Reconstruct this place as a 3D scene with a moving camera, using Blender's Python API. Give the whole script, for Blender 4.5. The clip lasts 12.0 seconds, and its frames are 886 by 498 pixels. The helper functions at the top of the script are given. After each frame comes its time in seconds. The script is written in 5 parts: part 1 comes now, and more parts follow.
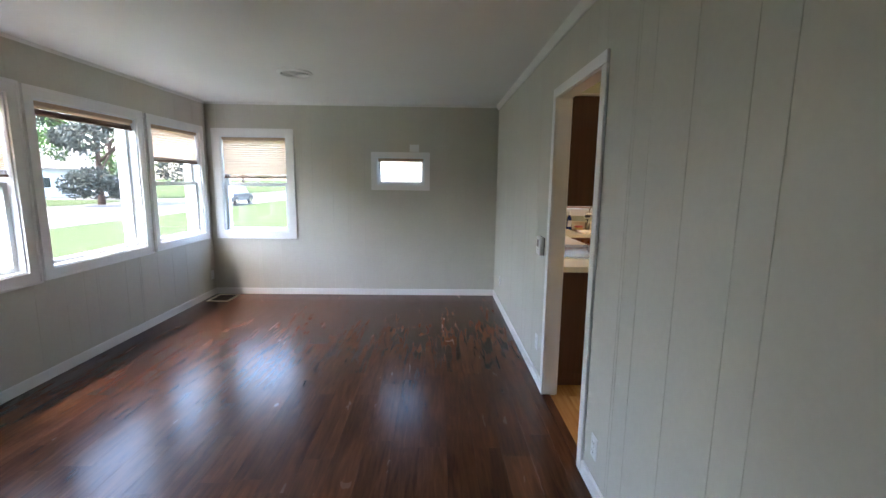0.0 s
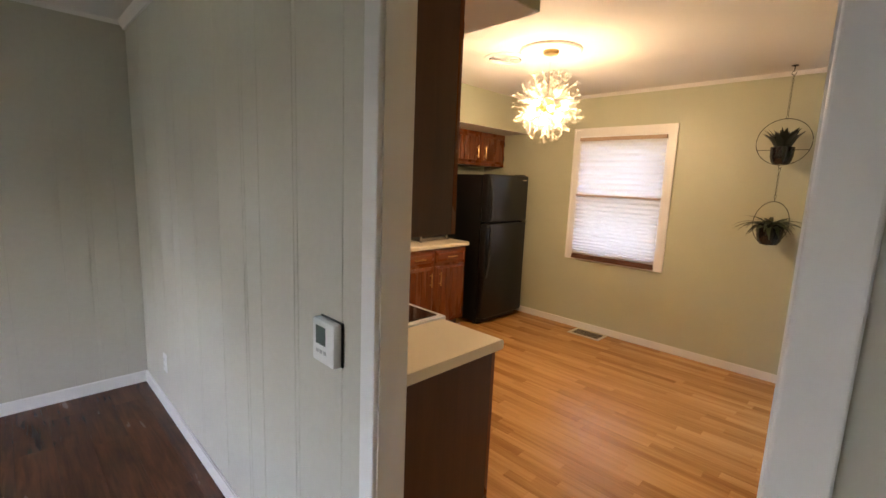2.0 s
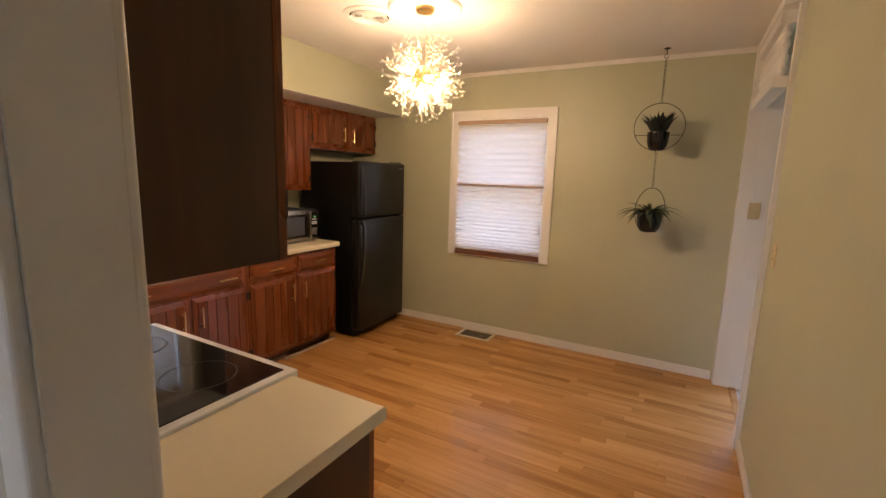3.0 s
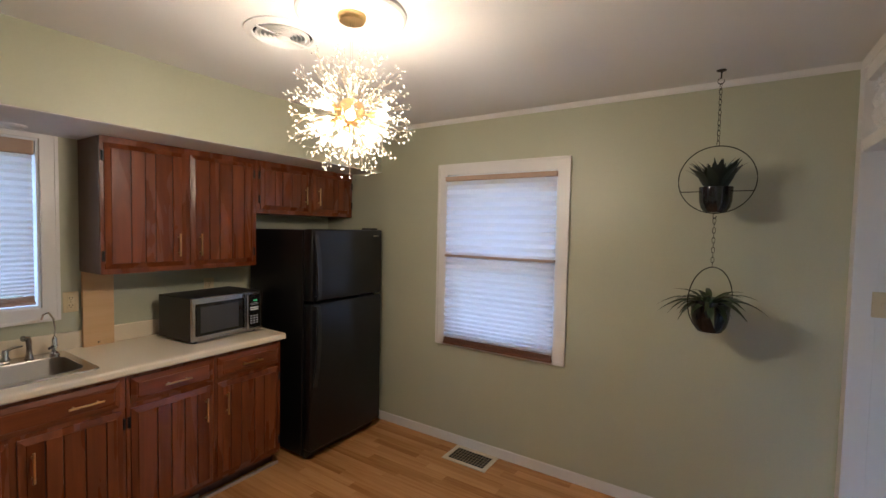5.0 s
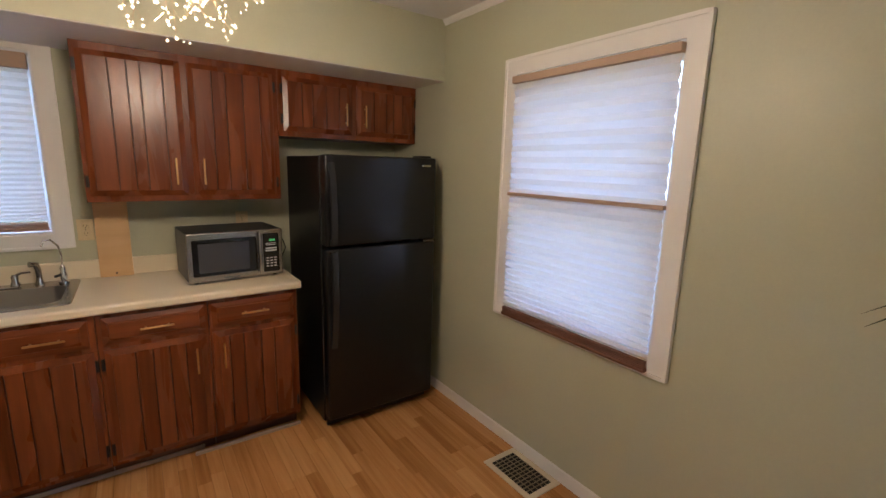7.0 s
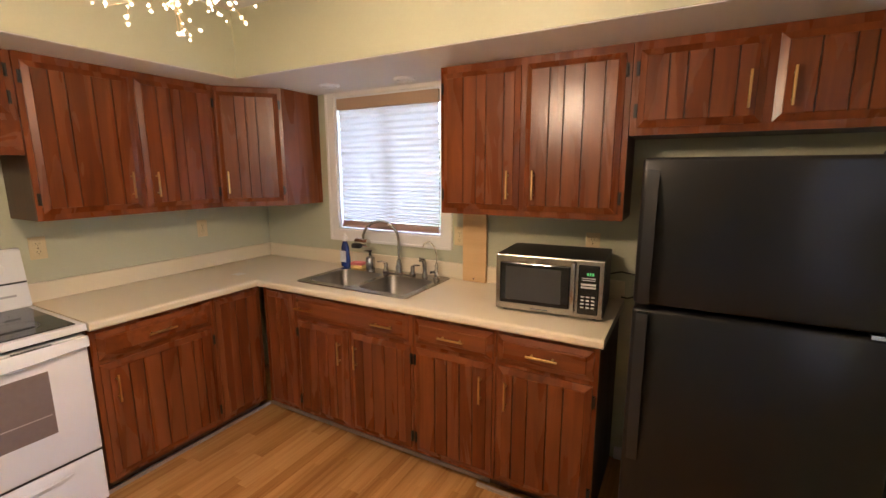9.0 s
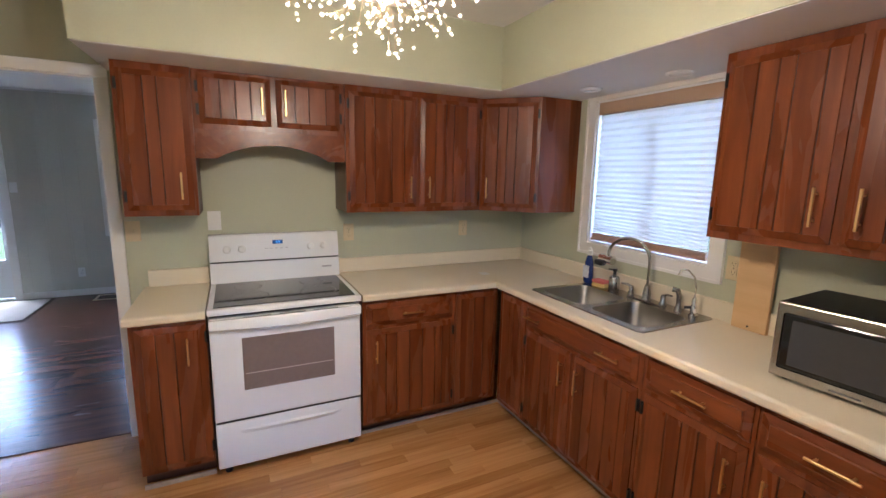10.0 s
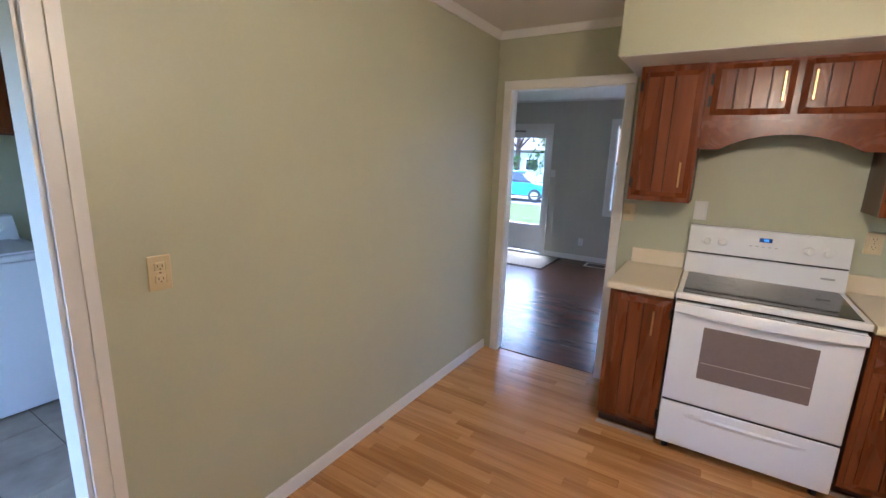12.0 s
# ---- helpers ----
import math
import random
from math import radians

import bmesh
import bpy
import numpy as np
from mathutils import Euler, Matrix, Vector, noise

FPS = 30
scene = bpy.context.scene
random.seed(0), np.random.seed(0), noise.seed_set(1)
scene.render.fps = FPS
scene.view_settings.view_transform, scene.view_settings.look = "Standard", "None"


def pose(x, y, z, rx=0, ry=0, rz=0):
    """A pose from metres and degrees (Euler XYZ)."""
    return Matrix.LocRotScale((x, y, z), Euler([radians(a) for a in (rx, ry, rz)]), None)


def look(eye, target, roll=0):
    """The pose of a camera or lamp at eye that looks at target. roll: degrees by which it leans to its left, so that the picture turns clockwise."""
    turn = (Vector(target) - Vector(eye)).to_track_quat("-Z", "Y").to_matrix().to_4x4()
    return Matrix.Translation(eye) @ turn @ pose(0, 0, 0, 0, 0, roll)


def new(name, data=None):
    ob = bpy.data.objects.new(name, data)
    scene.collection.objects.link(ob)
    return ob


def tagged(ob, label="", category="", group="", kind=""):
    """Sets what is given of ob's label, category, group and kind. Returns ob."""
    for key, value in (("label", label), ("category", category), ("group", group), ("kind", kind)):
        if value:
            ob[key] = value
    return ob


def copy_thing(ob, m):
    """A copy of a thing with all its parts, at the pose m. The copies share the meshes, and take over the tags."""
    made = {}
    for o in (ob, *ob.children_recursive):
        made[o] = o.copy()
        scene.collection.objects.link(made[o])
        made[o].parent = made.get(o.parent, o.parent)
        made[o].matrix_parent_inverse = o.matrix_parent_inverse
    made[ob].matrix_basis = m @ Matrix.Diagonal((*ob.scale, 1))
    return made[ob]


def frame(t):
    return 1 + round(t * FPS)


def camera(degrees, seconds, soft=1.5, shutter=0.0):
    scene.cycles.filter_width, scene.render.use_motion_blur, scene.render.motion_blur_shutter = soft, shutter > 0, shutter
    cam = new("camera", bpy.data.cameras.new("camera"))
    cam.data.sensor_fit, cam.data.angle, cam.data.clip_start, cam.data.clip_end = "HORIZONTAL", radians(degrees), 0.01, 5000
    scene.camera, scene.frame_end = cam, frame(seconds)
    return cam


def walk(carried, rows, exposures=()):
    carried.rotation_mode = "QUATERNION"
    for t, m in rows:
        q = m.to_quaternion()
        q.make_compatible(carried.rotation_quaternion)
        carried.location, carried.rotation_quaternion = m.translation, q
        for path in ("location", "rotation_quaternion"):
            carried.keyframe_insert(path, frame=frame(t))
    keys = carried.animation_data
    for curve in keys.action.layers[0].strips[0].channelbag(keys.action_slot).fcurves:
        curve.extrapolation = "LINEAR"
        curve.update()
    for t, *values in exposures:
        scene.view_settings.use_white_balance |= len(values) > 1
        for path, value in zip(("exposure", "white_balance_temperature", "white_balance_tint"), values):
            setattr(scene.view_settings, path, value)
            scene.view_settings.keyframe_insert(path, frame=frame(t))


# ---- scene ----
cam = camera(90.9, 12.0)
PATH = [
    (0, (0.234, 0.287, 1.508), (0.269, 2.263, 1.201), 0.7),
    (0.5, (0.194, 0.846, 1.491), (0.190, 2.822, 1.182), 0.6),
    (1, (0.156, 1.434, 1.504), (0.278, 3.412, 1.229), 0.1),
    (1.5, (0.233, 1.935, 1.524), (0.810, 3.830, 1.245), 1.4),
    (2, (0.378, 2.368, 1.516), (1.784, 3.757, 1.211), 2.3),
    (2.5, (0.619, 2.601, 1.502), (2.320, 3.582, 1.123), 1.8),
    (4.5, (1.64, 2.846, 1.578), (3.388, 3.791, 1.352), 0.6),
    (5, (1.907, 2.88, 1.63), (3.582, 3.969, 1.539), 1.2),
    (5.5, (2.101, 2.947, 1.6), (3.61, 4.252, 1.459), 2.3),
    (6, (2.386, 2.909, 1.586), (3.716, 4.391, 1.392), 1.7),
    (6.5, (2.716, 2.905, 1.561), (3.98, 4.422, 1.244), 1.5),
    (8.5, (3.861, 3.428, 1.59), (3.671, 5.369, 1.148), 0.7),
    (9, (4.006, 3.608, 1.573), (3.053, 5.33, 1.218), -0.2),
    (9.5, (4.08, 3.711, 1.579), (2.581, 4.988, 1.227), 1.8),
    (10, (4.049, 3.839, 1.588), (2.272, 4.693, 1.25), 1.2),
    (10.5, (4.035, 3.876, 1.576), (2.106, 4.271, 1.224), 1.3),
    (11, (4.11, 3.906, 1.574), (2.151, 3.801, 1.184), 2.3),
    (11.5, (4.162, 3.893, 1.576), (2.27, 3.387, 1.171), 2.4),
    (12, (4.225, 3.796, 1.569), (2.562, 2.769, 1.147), 1.9),
]
EXPOSURES = [(0.0, 4.78, 6400, 12), (1.0, 4.72, 6650, 12), (1.5, 4.70, 7000, 15), (2.0, 4.86, 7150, 18), (2.5, 4.72, 7400, 23), (4.5, 4.27, 5350, 13), (5.5, 4.15, 5150, 13), (6.5, 4.30, 5250, 14),
             (8.5, 4.52, 6600, 20), (9.0, 4.98, 6150, 18), (9.5, 4.98, 5600, 16), (10.5, 4.77, 4900, 12), (11.5, 4.83, 4950, 13), (12.0, 4.78, 5200, 14)]
walk(cam, [(t, look(eye, target, roll)) for t, eye, target, roll in PATH], EXPOSURES)

# ---- world, sun, exposure ----
world = bpy.data.worlds.new("overcast_sky")
scene.world = world
world.use_nodes = True
wn = world.node_tree.nodes
sky = wn.new("ShaderNodeTexSky")
sky.sky_type, sky.sun_disc = "NISHITA", False
sky.sun_elevation, sky.sun_rotation = radians(65), radians(235)
sky.air_density, sky.dust_density, sky.ozone_density = 1.0, 3.0, 1.0
wn["Background"].inputs["Strength"].default_value = 0.15
world.node_tree.links.new(sky.outputs["Color"], wn["Background"].inputs["Color"])

sun = new("sun", bpy.data.lights.new("sun", "SUN"))
sun.data.energy, sun.data.angle, sun.data.color = 0.5, radians(12), (1.0, 0.95, 0.88)
sun.matrix_basis = look((0, 0, 20), (3.46, 2.42, 10.94))


# ---- materials ----
def nodes_of(name, rough=0.5, metal=0.0):
    m = bpy.data.materials.new(name)
    m.use_nodes = True
    b = m.node_tree.nodes["Principled BSDF"]
    b.inputs["Roughness"].default_value, b.inputs["Metallic"].default_value = rough, metal
    return m, m.node_tree.nodes, m.node_tree.links, b


def place_noise(n, l, scale, size, detail=4.0, shift=False):
    """Noise over the place itself, stretched per axis; shift moves it from piece to piece."""
    geo, mapping, tex = n.new("ShaderNodeNewGeometry"), n.new("ShaderNodeMapping"), n.new("ShaderNodeTexNoise")
    mapping.inputs["Scale"].default_value = size
    tex.inputs["Scale"].default_value, tex.inputs["Detail"].default_value = scale, detail
    l.new(geo.outputs["Position"], mapping.inputs["Vector"])
    if shift:
        info, times = n.new("ShaderNodeObjectInfo"), n.new("ShaderNodeVectorMath")
        times.operation = "SCALE"
        times.inputs[0].default_value = (17.0, 31.0, 23.0)
        l.new(info.outputs["Random"], times.inputs["Scale"])
        l.new(times.outputs["Vector"], mapping.inputs["Location"])
    l.new(mapping.outputs["Vector"], tex.inputs["Vector"])
    return tex


def ramp(n, l, source, stops):
    r = n.new("ShaderNodeValToRGB")
    while len(r.color_ramp.elements) < len(stops):
        r.color_ramp.elements.new(0.5)
    for e, (at, c) in zip(r.color_ramp.elements, stops):
        e.position, e.color = at, (*c, 1)
    l.new(source, r.inputs["Fac"])
    return r


def bump(n, l, b, source, strength, distance):
    k = n.new("ShaderNodeBump")
    k.inputs["Strength"].default_value, k.inputs["Distance"].default_value = strength, distance
    l.new(source, k.inputs["Height"])
    l.new(k.outputs["Normal"], b.inputs["Normal"])


def plain(name, colour, rough=0.5, metal=0.0, vary=0.06, grain=60.0, relief=0.0004, coat=0.0):
    """A painted or moulded surface: slight mottling at two scales and a fine relief."""
    m, n, l, b = nodes_of(name, rough, metal)
    lo, hi = [c * (1 - vary) for c in colour], [min(1, c * (1 + vary)) for c in colour]
    big, fine = place_noise(n, l, 1.7, (1, 1, 1), 3), place_noise(n, l, grain, (1, 1, 1), 3)
    mix = n.new("ShaderNodeMath")
    mix.operation = "MULTIPLY_ADD"
    mix.inputs[1].default_value, mix.inputs[2].default_value = 0.35, 0.0
    l.new(fine.outputs["Fac"], mix.inputs[0])
    add = n.new("ShaderNodeMath")
    add.operation = "MULTIPLY_ADD"
    add.inputs[1].default_value = 0.65
    l.new(big.outputs["Fac"], add.inputs[0])
    l.new(mix.outputs["Value"], add.inputs[2])
    r = ramp(n, l, add.outputs["Value"], [(0.3, lo), (0.7, hi)])
    l.new(r.outputs["Color"], b.inputs["Base Color"])
    b.inputs["Coat Weight"].default_value = coat
    if relief:
        bump(n, l, b, fine.outputs["Fac"], 0.5, relief)
    return m


def wood(name, dark, mid, light, axis, rough=0.35, fine=1.0, relief=0.0006, tone=0.35, streak=1.0, warp=1.0, spread=0.28):
    """Grain that runs along one axis, with a shade of its own for each board."""
    m, n, l, b = nodes_of(name, rough)
    size = [22.0 * fine] * 3
    size["xyz".index(axis)] = 1.3 * fine * streak
    wide = [5.0 * fine] * 3
    wide["xyz".index(axis)] = 0.7 * fine * streak
    a = place_noise(n, l, 1.0, size, 6, True)
    c = place_noise(n, l, 1.0, wide, 3, True)
    a.inputs["Distortion"].default_value, c.inputs["Distortion"].default_value = 0.6 * warp, 1.2 * warp
    a.inputs["Roughness"].default_value = 0.62
    info = n.new("ShaderNodeObjectInfo")
    s1, s2 = n.new("ShaderNodeMath"), n.new("ShaderNodeMath")
    s1.operation = s2.operation = "MULTIPLY_ADD"
    s1.inputs[1].default_value, s2.inputs[1].default_value = 0.55, tone
    mul = n.new("ShaderNodeMath")
    mul.operation = "MULTIPLY_ADD"
    mul.inputs[1].default_value, mul.inputs[2].default_value = 0.45, -tone / 2
    l.new(c.outputs["Fac"], mul.inputs[0])
    l.new(a.outputs["Fac"], s1.inputs[0])
    l.new(mul.outputs["Value"], s1.inputs[2])
    l.new(info.outputs["Random"], s2.inputs[0])
    l.new(s1.outputs["Value"], s2.inputs[2])
    r = ramp(n, l, s2.outputs["Value"], [(0.5 - spread, dark), (0.5, mid), (0.5 + spread, light)])
    l.new(r.outputs["Color"], b.inputs["Base Color"])
    rr = n.new("ShaderNodeMapRange")
    rr.inputs["To Min"].default_value, rr.inputs["To Max"].default_value = rough * 0.75, rough * 1.3
    l.new(c.outputs["Fac"], rr.inputs["Value"])
    l.new(rr.outputs["Result"], b.inputs["Roughness"])
    lay = n.new("ShaderNodeMath")
    lay.operation = "MULTIPLY_ADD"
    lay.inputs[1].default_value = 0.8
    l.new(c.outputs["Fac"], lay.inputs[0])
    l.new(a.outputs["Fac"], lay.inputs[2])
    bump(n, l, b, lay.outputs["Value"], 0.6, relief)
    return m


def glass(name, rough=0.0, tint=(1, 1, 1), share=0.5, floor_share=0.03):
    m, n, l, b = nodes_of(name)
    n.remove(b)
    clear, gloss, mix, edge = n.new("ShaderNodeBsdfTransparent"), n.new("ShaderNodeBsdfGlossy"), n.new("ShaderNodeMixShader"), n.new("ShaderNodeLayerWeight")
    clear.inputs["Color"].default_value = (*tint, 1)
    gloss.inputs["Roughness"].default_value = rough
    steep, lift = n.new("ShaderNodeMath"), n.new("ShaderNodeMath")
    steep.operation, lift.operation = "POWER", "MULTIPLY_ADD"
    steep.inputs[1].default_value, lift.inputs[1].default_value, lift.inputs[2].default_value = 5.0, share, floor_share
    edge.inputs["Blend"].default_value = 0.5
    l.new(edge.outputs["Facing"], steep.inputs[0])
    l.new(steep.outputs["Value"], lift.inputs[0])
    l.new(lift.outputs["Value"], mix.inputs["Fac"])
    l.new(clear.outputs["BSDF"], mix.inputs[1])
    l.new(gloss.outputs["BSDF"], mix.inputs[2])
    l.new(mix.outputs["Shader"], n["Material Output"].inputs["Surface"])
    return m


def crystal(name):
    """Cut crystal: a clear gloss; the white body stands in for its glints."""
    m, n, l, b = nodes_of(name, 0.08)
    b.inputs["Base Color"].default_value = (0.92, 0.90, 0.86, 1)
    t, body, clear, mix = n.new("ShaderNodeBsdfTranslucent"), n.new("ShaderNodeMixShader"), n.new("ShaderNodeBsdfTransparent"), n.new("ShaderNodeMixShader")
    t.inputs["Color"].default_value = (0.95, 0.93, 0.90, 1)
    body.inputs["Fac"].default_value, mix.inputs["Fac"].default_value = 0.5, 0.58
    l.new(b.outputs["BSDF"], body.inputs[1])
    l.new(t.outputs["BSDF"], body.inputs[2])
    l.new(body.outputs["Shader"], mix.inputs[1])
    l.new(clear.outputs["BSDF"], mix.inputs[2])
    l.new(mix.outputs["Shader"], n["Material Output"].inputs["Surface"])
    return m


def cloth(name, colour, through_share):
    """Thin shade cloth that lets part of the daylight through."""
    m, n, l, b = nodes_of(name, 0.9)
    weave = place_noise(n, l, 300, (1, 1, 1), 2)
    r = ramp(n, l, weave.outputs["Fac"], [(0.3, [c * 0.93 for c in colour]), (0.7, colour)])
    l.new(r.outputs["Color"], b.inputs["Base Color"])
    t, mix = n.new("ShaderNodeBsdfTranslucent"), n.new("ShaderNodeMixShader")
    l.new(r.outputs["Color"], t.inputs["Color"])
    mix.inputs["Fac"].default_value = through_share
    l.new(b.outputs["BSDF"], mix.inputs[1])
    l.new(t.outputs["BSDF"], mix.inputs[2])
    l.new(mix.outputs["Shader"], n["Material Output"].inputs["Surface"])
    return m


def glow(name, colour, strength):
    m, n, l, b = nodes_of(name)
    b.inputs["Base Color"].default_value = (*colour, 1)
    b.inputs["Emission Color"].default_value, b.inputs["Emission Strength"].default_value = (*colour, 1), strength
    return m


def dull(m):
    m.node_tree.nodes["Principled BSDF"].inputs["Specular IOR Level"].default_value = 0.0
    return m


M_LIVING = plain("greige_panel_paint", (0.545, 0.525, 0.45), 0.45, vary=0.05, grain=35, relief=0.0008)
M_GROOVE = plain("greige_groove_paint", (0.525, 0.505, 0.435), 0.6)
M_KITCHEN = plain("sage_wall_paint", (0.50, 0.51, 0.37), 0.42, vary=0.04, grain=90, relief=0.0005)
M_CEILING = plain("ceiling_paint", (0.77, 0.76, 0.74), 0.85, vary=0.02, grain=120, relief=0.0008)
M_TRIM = plain("white_trim_paint", (0.80, 0.79, 0.77), 0.35, vary=0.02, grain=25, relief=0.0003)
M_VINYL = plain("white_window_vinyl", (0.80, 0.82, 0.84), 0.35, vary=0.02)
M_DARKFLOOR = wood("dark_walnut_plank", (0.024, 0.010, 0.006), (0.082, 0.032, 0.0155), (0.140, 0.058, 0.027), "y", 0.24, 2.2, 0.0005, 0.12, 1.3, 0.8, 0.22)
M_OAKFLOOR = wood("honey_oak_strip", (0.33, 0.145, 0.040), (0.48, 0.235, 0.075), (0.60, 0.32, 0.112), "y", 0.22, 2.2, 0.0002, 0.26, 0.6, 0.25, 0.19)
M_DARKFLOOR.node_tree.nodes["Principled BSDF"].inputs["Specular IOR Level"].default_value = 0.22
M_SHOE = plain("worn_beige_moulding_paint", (0.40, 0.31, 0.235), 0.5, vary=0.2, grain=30)
M_SUBFLOOR = plain("floor_joint", (0.05, 0.03, 0.02), 0.7)
M_CAB = wood("cherry_stained_wood", (0.088, 0.020, 0.0055), (0.168, 0.043, 0.0105), (0.255, 0.073, 0.019), "z", 0.27, 1.1, 0.0002, 0.06, 1.0, 1.0, 0.2)
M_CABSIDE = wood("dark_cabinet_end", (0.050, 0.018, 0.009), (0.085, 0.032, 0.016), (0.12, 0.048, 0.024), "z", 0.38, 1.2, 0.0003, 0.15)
M_CABH = wood("cherry_stained_rail", (0.088, 0.020, 0.0055), (0.168, 0.043, 0.0105), (0.255, 0.073, 0.019), "x", 0.27, 1.1, 0.0002, 0.06, 1.0, 1.0, 0.2)
for stained in (M_CAB, M_CABSIDE, M_CABH):
    stained.node_tree.nodes["Principled BSDF"].inputs["Specular IOR Level"].default_value = 0.42
M_GROOVEDARK = plain("pooled_dark_stain", (0.030, 0.009, 0.0045), 0.5, vary=0.2, relief=0)
M_PINE = wood("bare_pine_board", (0.50, 0.30, 0.13), (0.62, 0.40, 0.19), (0.70, 0.48, 0.25), "x", 0.6, 0.8, 0.0003, 0.1)
M_COUNTER = plain("cream_laminate", (0.75, 0.665, 0.50), 0.35, vary=0.05, grain=240, relief=0.0)
M_STEEL = plain("brushed_steel", (0.43, 0.41, 0.385), 0.27, 1.0, vary=0.05, grain=200, relief=0.0001)
M_BOWL = plain("satin_steel_bowl", (0.29, 0.28, 0.265), 0.32, 1.0, vary=0.06, grain=200, relief=0.0001)
M_CHROME = plain("chrome", (0.75, 0.74, 0.72), 0.12, 1.0, vary=0.02, relief=0)
M_PALEGOLD = plain("pale_gold_wire", (0.62, 0.50, 0.32), 0.3, 1.0, vary=0.03, relief=0)
M_BRASS = plain("brushed_brass", (0.72, 0.50, 0.22), 0.32, 1.0, vary=0.05, relief=0)
M_ENAMEL = plain("white_enamel", (0.80, 0.81, 0.82), 0.22, vary=0.01, relief=0, coat=0.3)
M_BLACKGLASS = plain("black_ceramic_glass", (0.012, 0.012, 0.013), 0.06, vary=0.1, relief=0)
M_OVENGLASS = plain("oven_window_glass", (0.20, 0.16, 0.15), 0.12, vary=0.1, relief=0)
M_BLACK = plain("black_appliance", (0.0085, 0.0085, 0.009), 0.30, vary=0.1, grain=160, relief=0.0005)
M_BLACK.node_tree.nodes["Principled BSDF"].inputs["Specular IOR Level"].default_value = 0.36
M_BLACKPLASTIC = plain("black_plastic", (0.015, 0.015, 0.016), 0.4, vary=0.1, relief=0)
M_IRON = plain("black_iron", (0.012, 0.011, 0.010), 0.45, 0.4, vary=0.1, relief=0.0002)
M_POT = plain("black_glazed_pot", (0.012, 0.012, 0.013), 0.10, vary=0.1, relief=0)
M_IVORY = plain("ivory_plastic", (0.66, 0.55, 0.33), 0.4, vary=0.03, relief=0)
M_WHITEPLASTIC = plain("white_plastic", (0.78, 0.78, 0.77), 0.4, vary=0.02, relief=0)
M_REGISTER = plain("tan_register_enamel", (0.62, 0.54, 0.39), 0.45, vary=0.05, relief=0)
M_DUCT = plain("dark_duct", (0.01, 0.01, 0.01), 0.9, relief=0)
M_SHADEWHITE = cloth("white_cellular_cloth", (0.70, 0.66, 0.62), 0.25)
M_SHADETAN = cloth("tan_cellular_cloth", (0.82, 0.64, 0.48), 0.42)
M_SHADERAIL = plain("brown_shade_rail", (0.17, 0.075, 0.045), 0.55, vary=0.06)
M_SHADEHEAD = plain("tan_shade_rail", (0.48, 0.34, 0.24), 0.6, vary=0.05)
M_SHADETHIN = plain("light_brown_shade_rail", (0.47, 0.31, 0.23), 0.55, vary=0.06)
M_GLASS = glass("window_glass")
M_CRYSTAL = crystal("chandelier_crystal")
M_BULB = glow("lit_bulb", (1.0, 0.74, 0.46), 16.0)


# ---- builders ----
def box(bm, x0, y0, z0, x1, y1, z1):
    v = [bm.verts.new((x, y, z)) for z in (z0, z1) for y in (y0, y1) for x in (x0, x1)]
    for f in ((0, 2, 3, 1), (4, 5, 7, 6), (0, 1, 5, 4), (2, 6, 7, 3), (0, 4, 6, 2), (1, 3, 7, 5)):
        bm.faces.new([v[i] for i in f])
    return v


def boxes(*dims):
    bm = bmesh.new()
    for d in dims:
        box(bm, *d)
    return bm


def soft(x0, y0, z0, x1, y1, z1, r=0.004, n=2):
    """A box with rounded edges."""
    bm = boxes((x0, y0, z0, x1, y1, z1))
    bmesh.ops.bevel(bm, geom=list(bm.edges), offset=r, segments=n, profile=0.5, affect="EDGES")
    return bm


def join(*meshes):
    bm = bmesh.new()
    for b in meshes:
        me = bpy.data.meshes.new("piece")
        b.to_mesh(me)
        bm.from_mesh(me)
        bpy.data.meshes.remove(me)
        b.free()
    return bm


def frustum(bm, x0, z0, x1, z1, y0, y1, inset):
    """A plate in the xz plane whose edges slope from the outline at y0 to an inset at y1."""
    a = [bm.verts.new((x, y0, z)) for x, z in ((x0, z0), (x1, z0), (x1, z1), (x0, z1))]
    i = inset
    b = [bm.verts.new((x, y1, z)) for x, z in ((x0 + i, z0 + i), (x1 - i, z0 + i), (x1 - i, z1 - i), (x0 + i, z1 - i))]
    bm.faces.new(a), bm.faces.new(b[::-1])
    for k in range(4):
        bm.faces.new((a[k], b[k], b[(k + 1) % 4], a[(k + 1) % 4]))


def lathe(profile, n=24, at=(0, 0, 0)):
    """A turned shape from (radius, height) pairs."""
    bm = bmesh.new()
    rings = []
    for r, z in profile:
        if r < 1e-5:
            rings.append([bm.verts.new((at[0], at[1], at[2] + z))] * n)
        else:
            rings.append([bm.verts.new((at[0] + r * math.cos(2 * math.pi * k / n), at[1] + r * math.sin(2 * math.pi * k / n), at[2] + z)) for k in range(n)])
    for a, b in zip(rings, rings[1:]):
        for k in range(n):
            f = []
            for v in (a[k], a[(k + 1) % n], b[(k + 1) % n], b[k]):
                if v not in f:
                    f.append(v)
            if len(f) > 2:
                bm.faces.new(f)
    for ring in (rings[0], rings[-1]):
        if ring[0] is not ring[1]:
            bm.faces.new(ring)
    bmesh.ops.recalc_face_normals(bm, faces=bm.faces)
    return bm


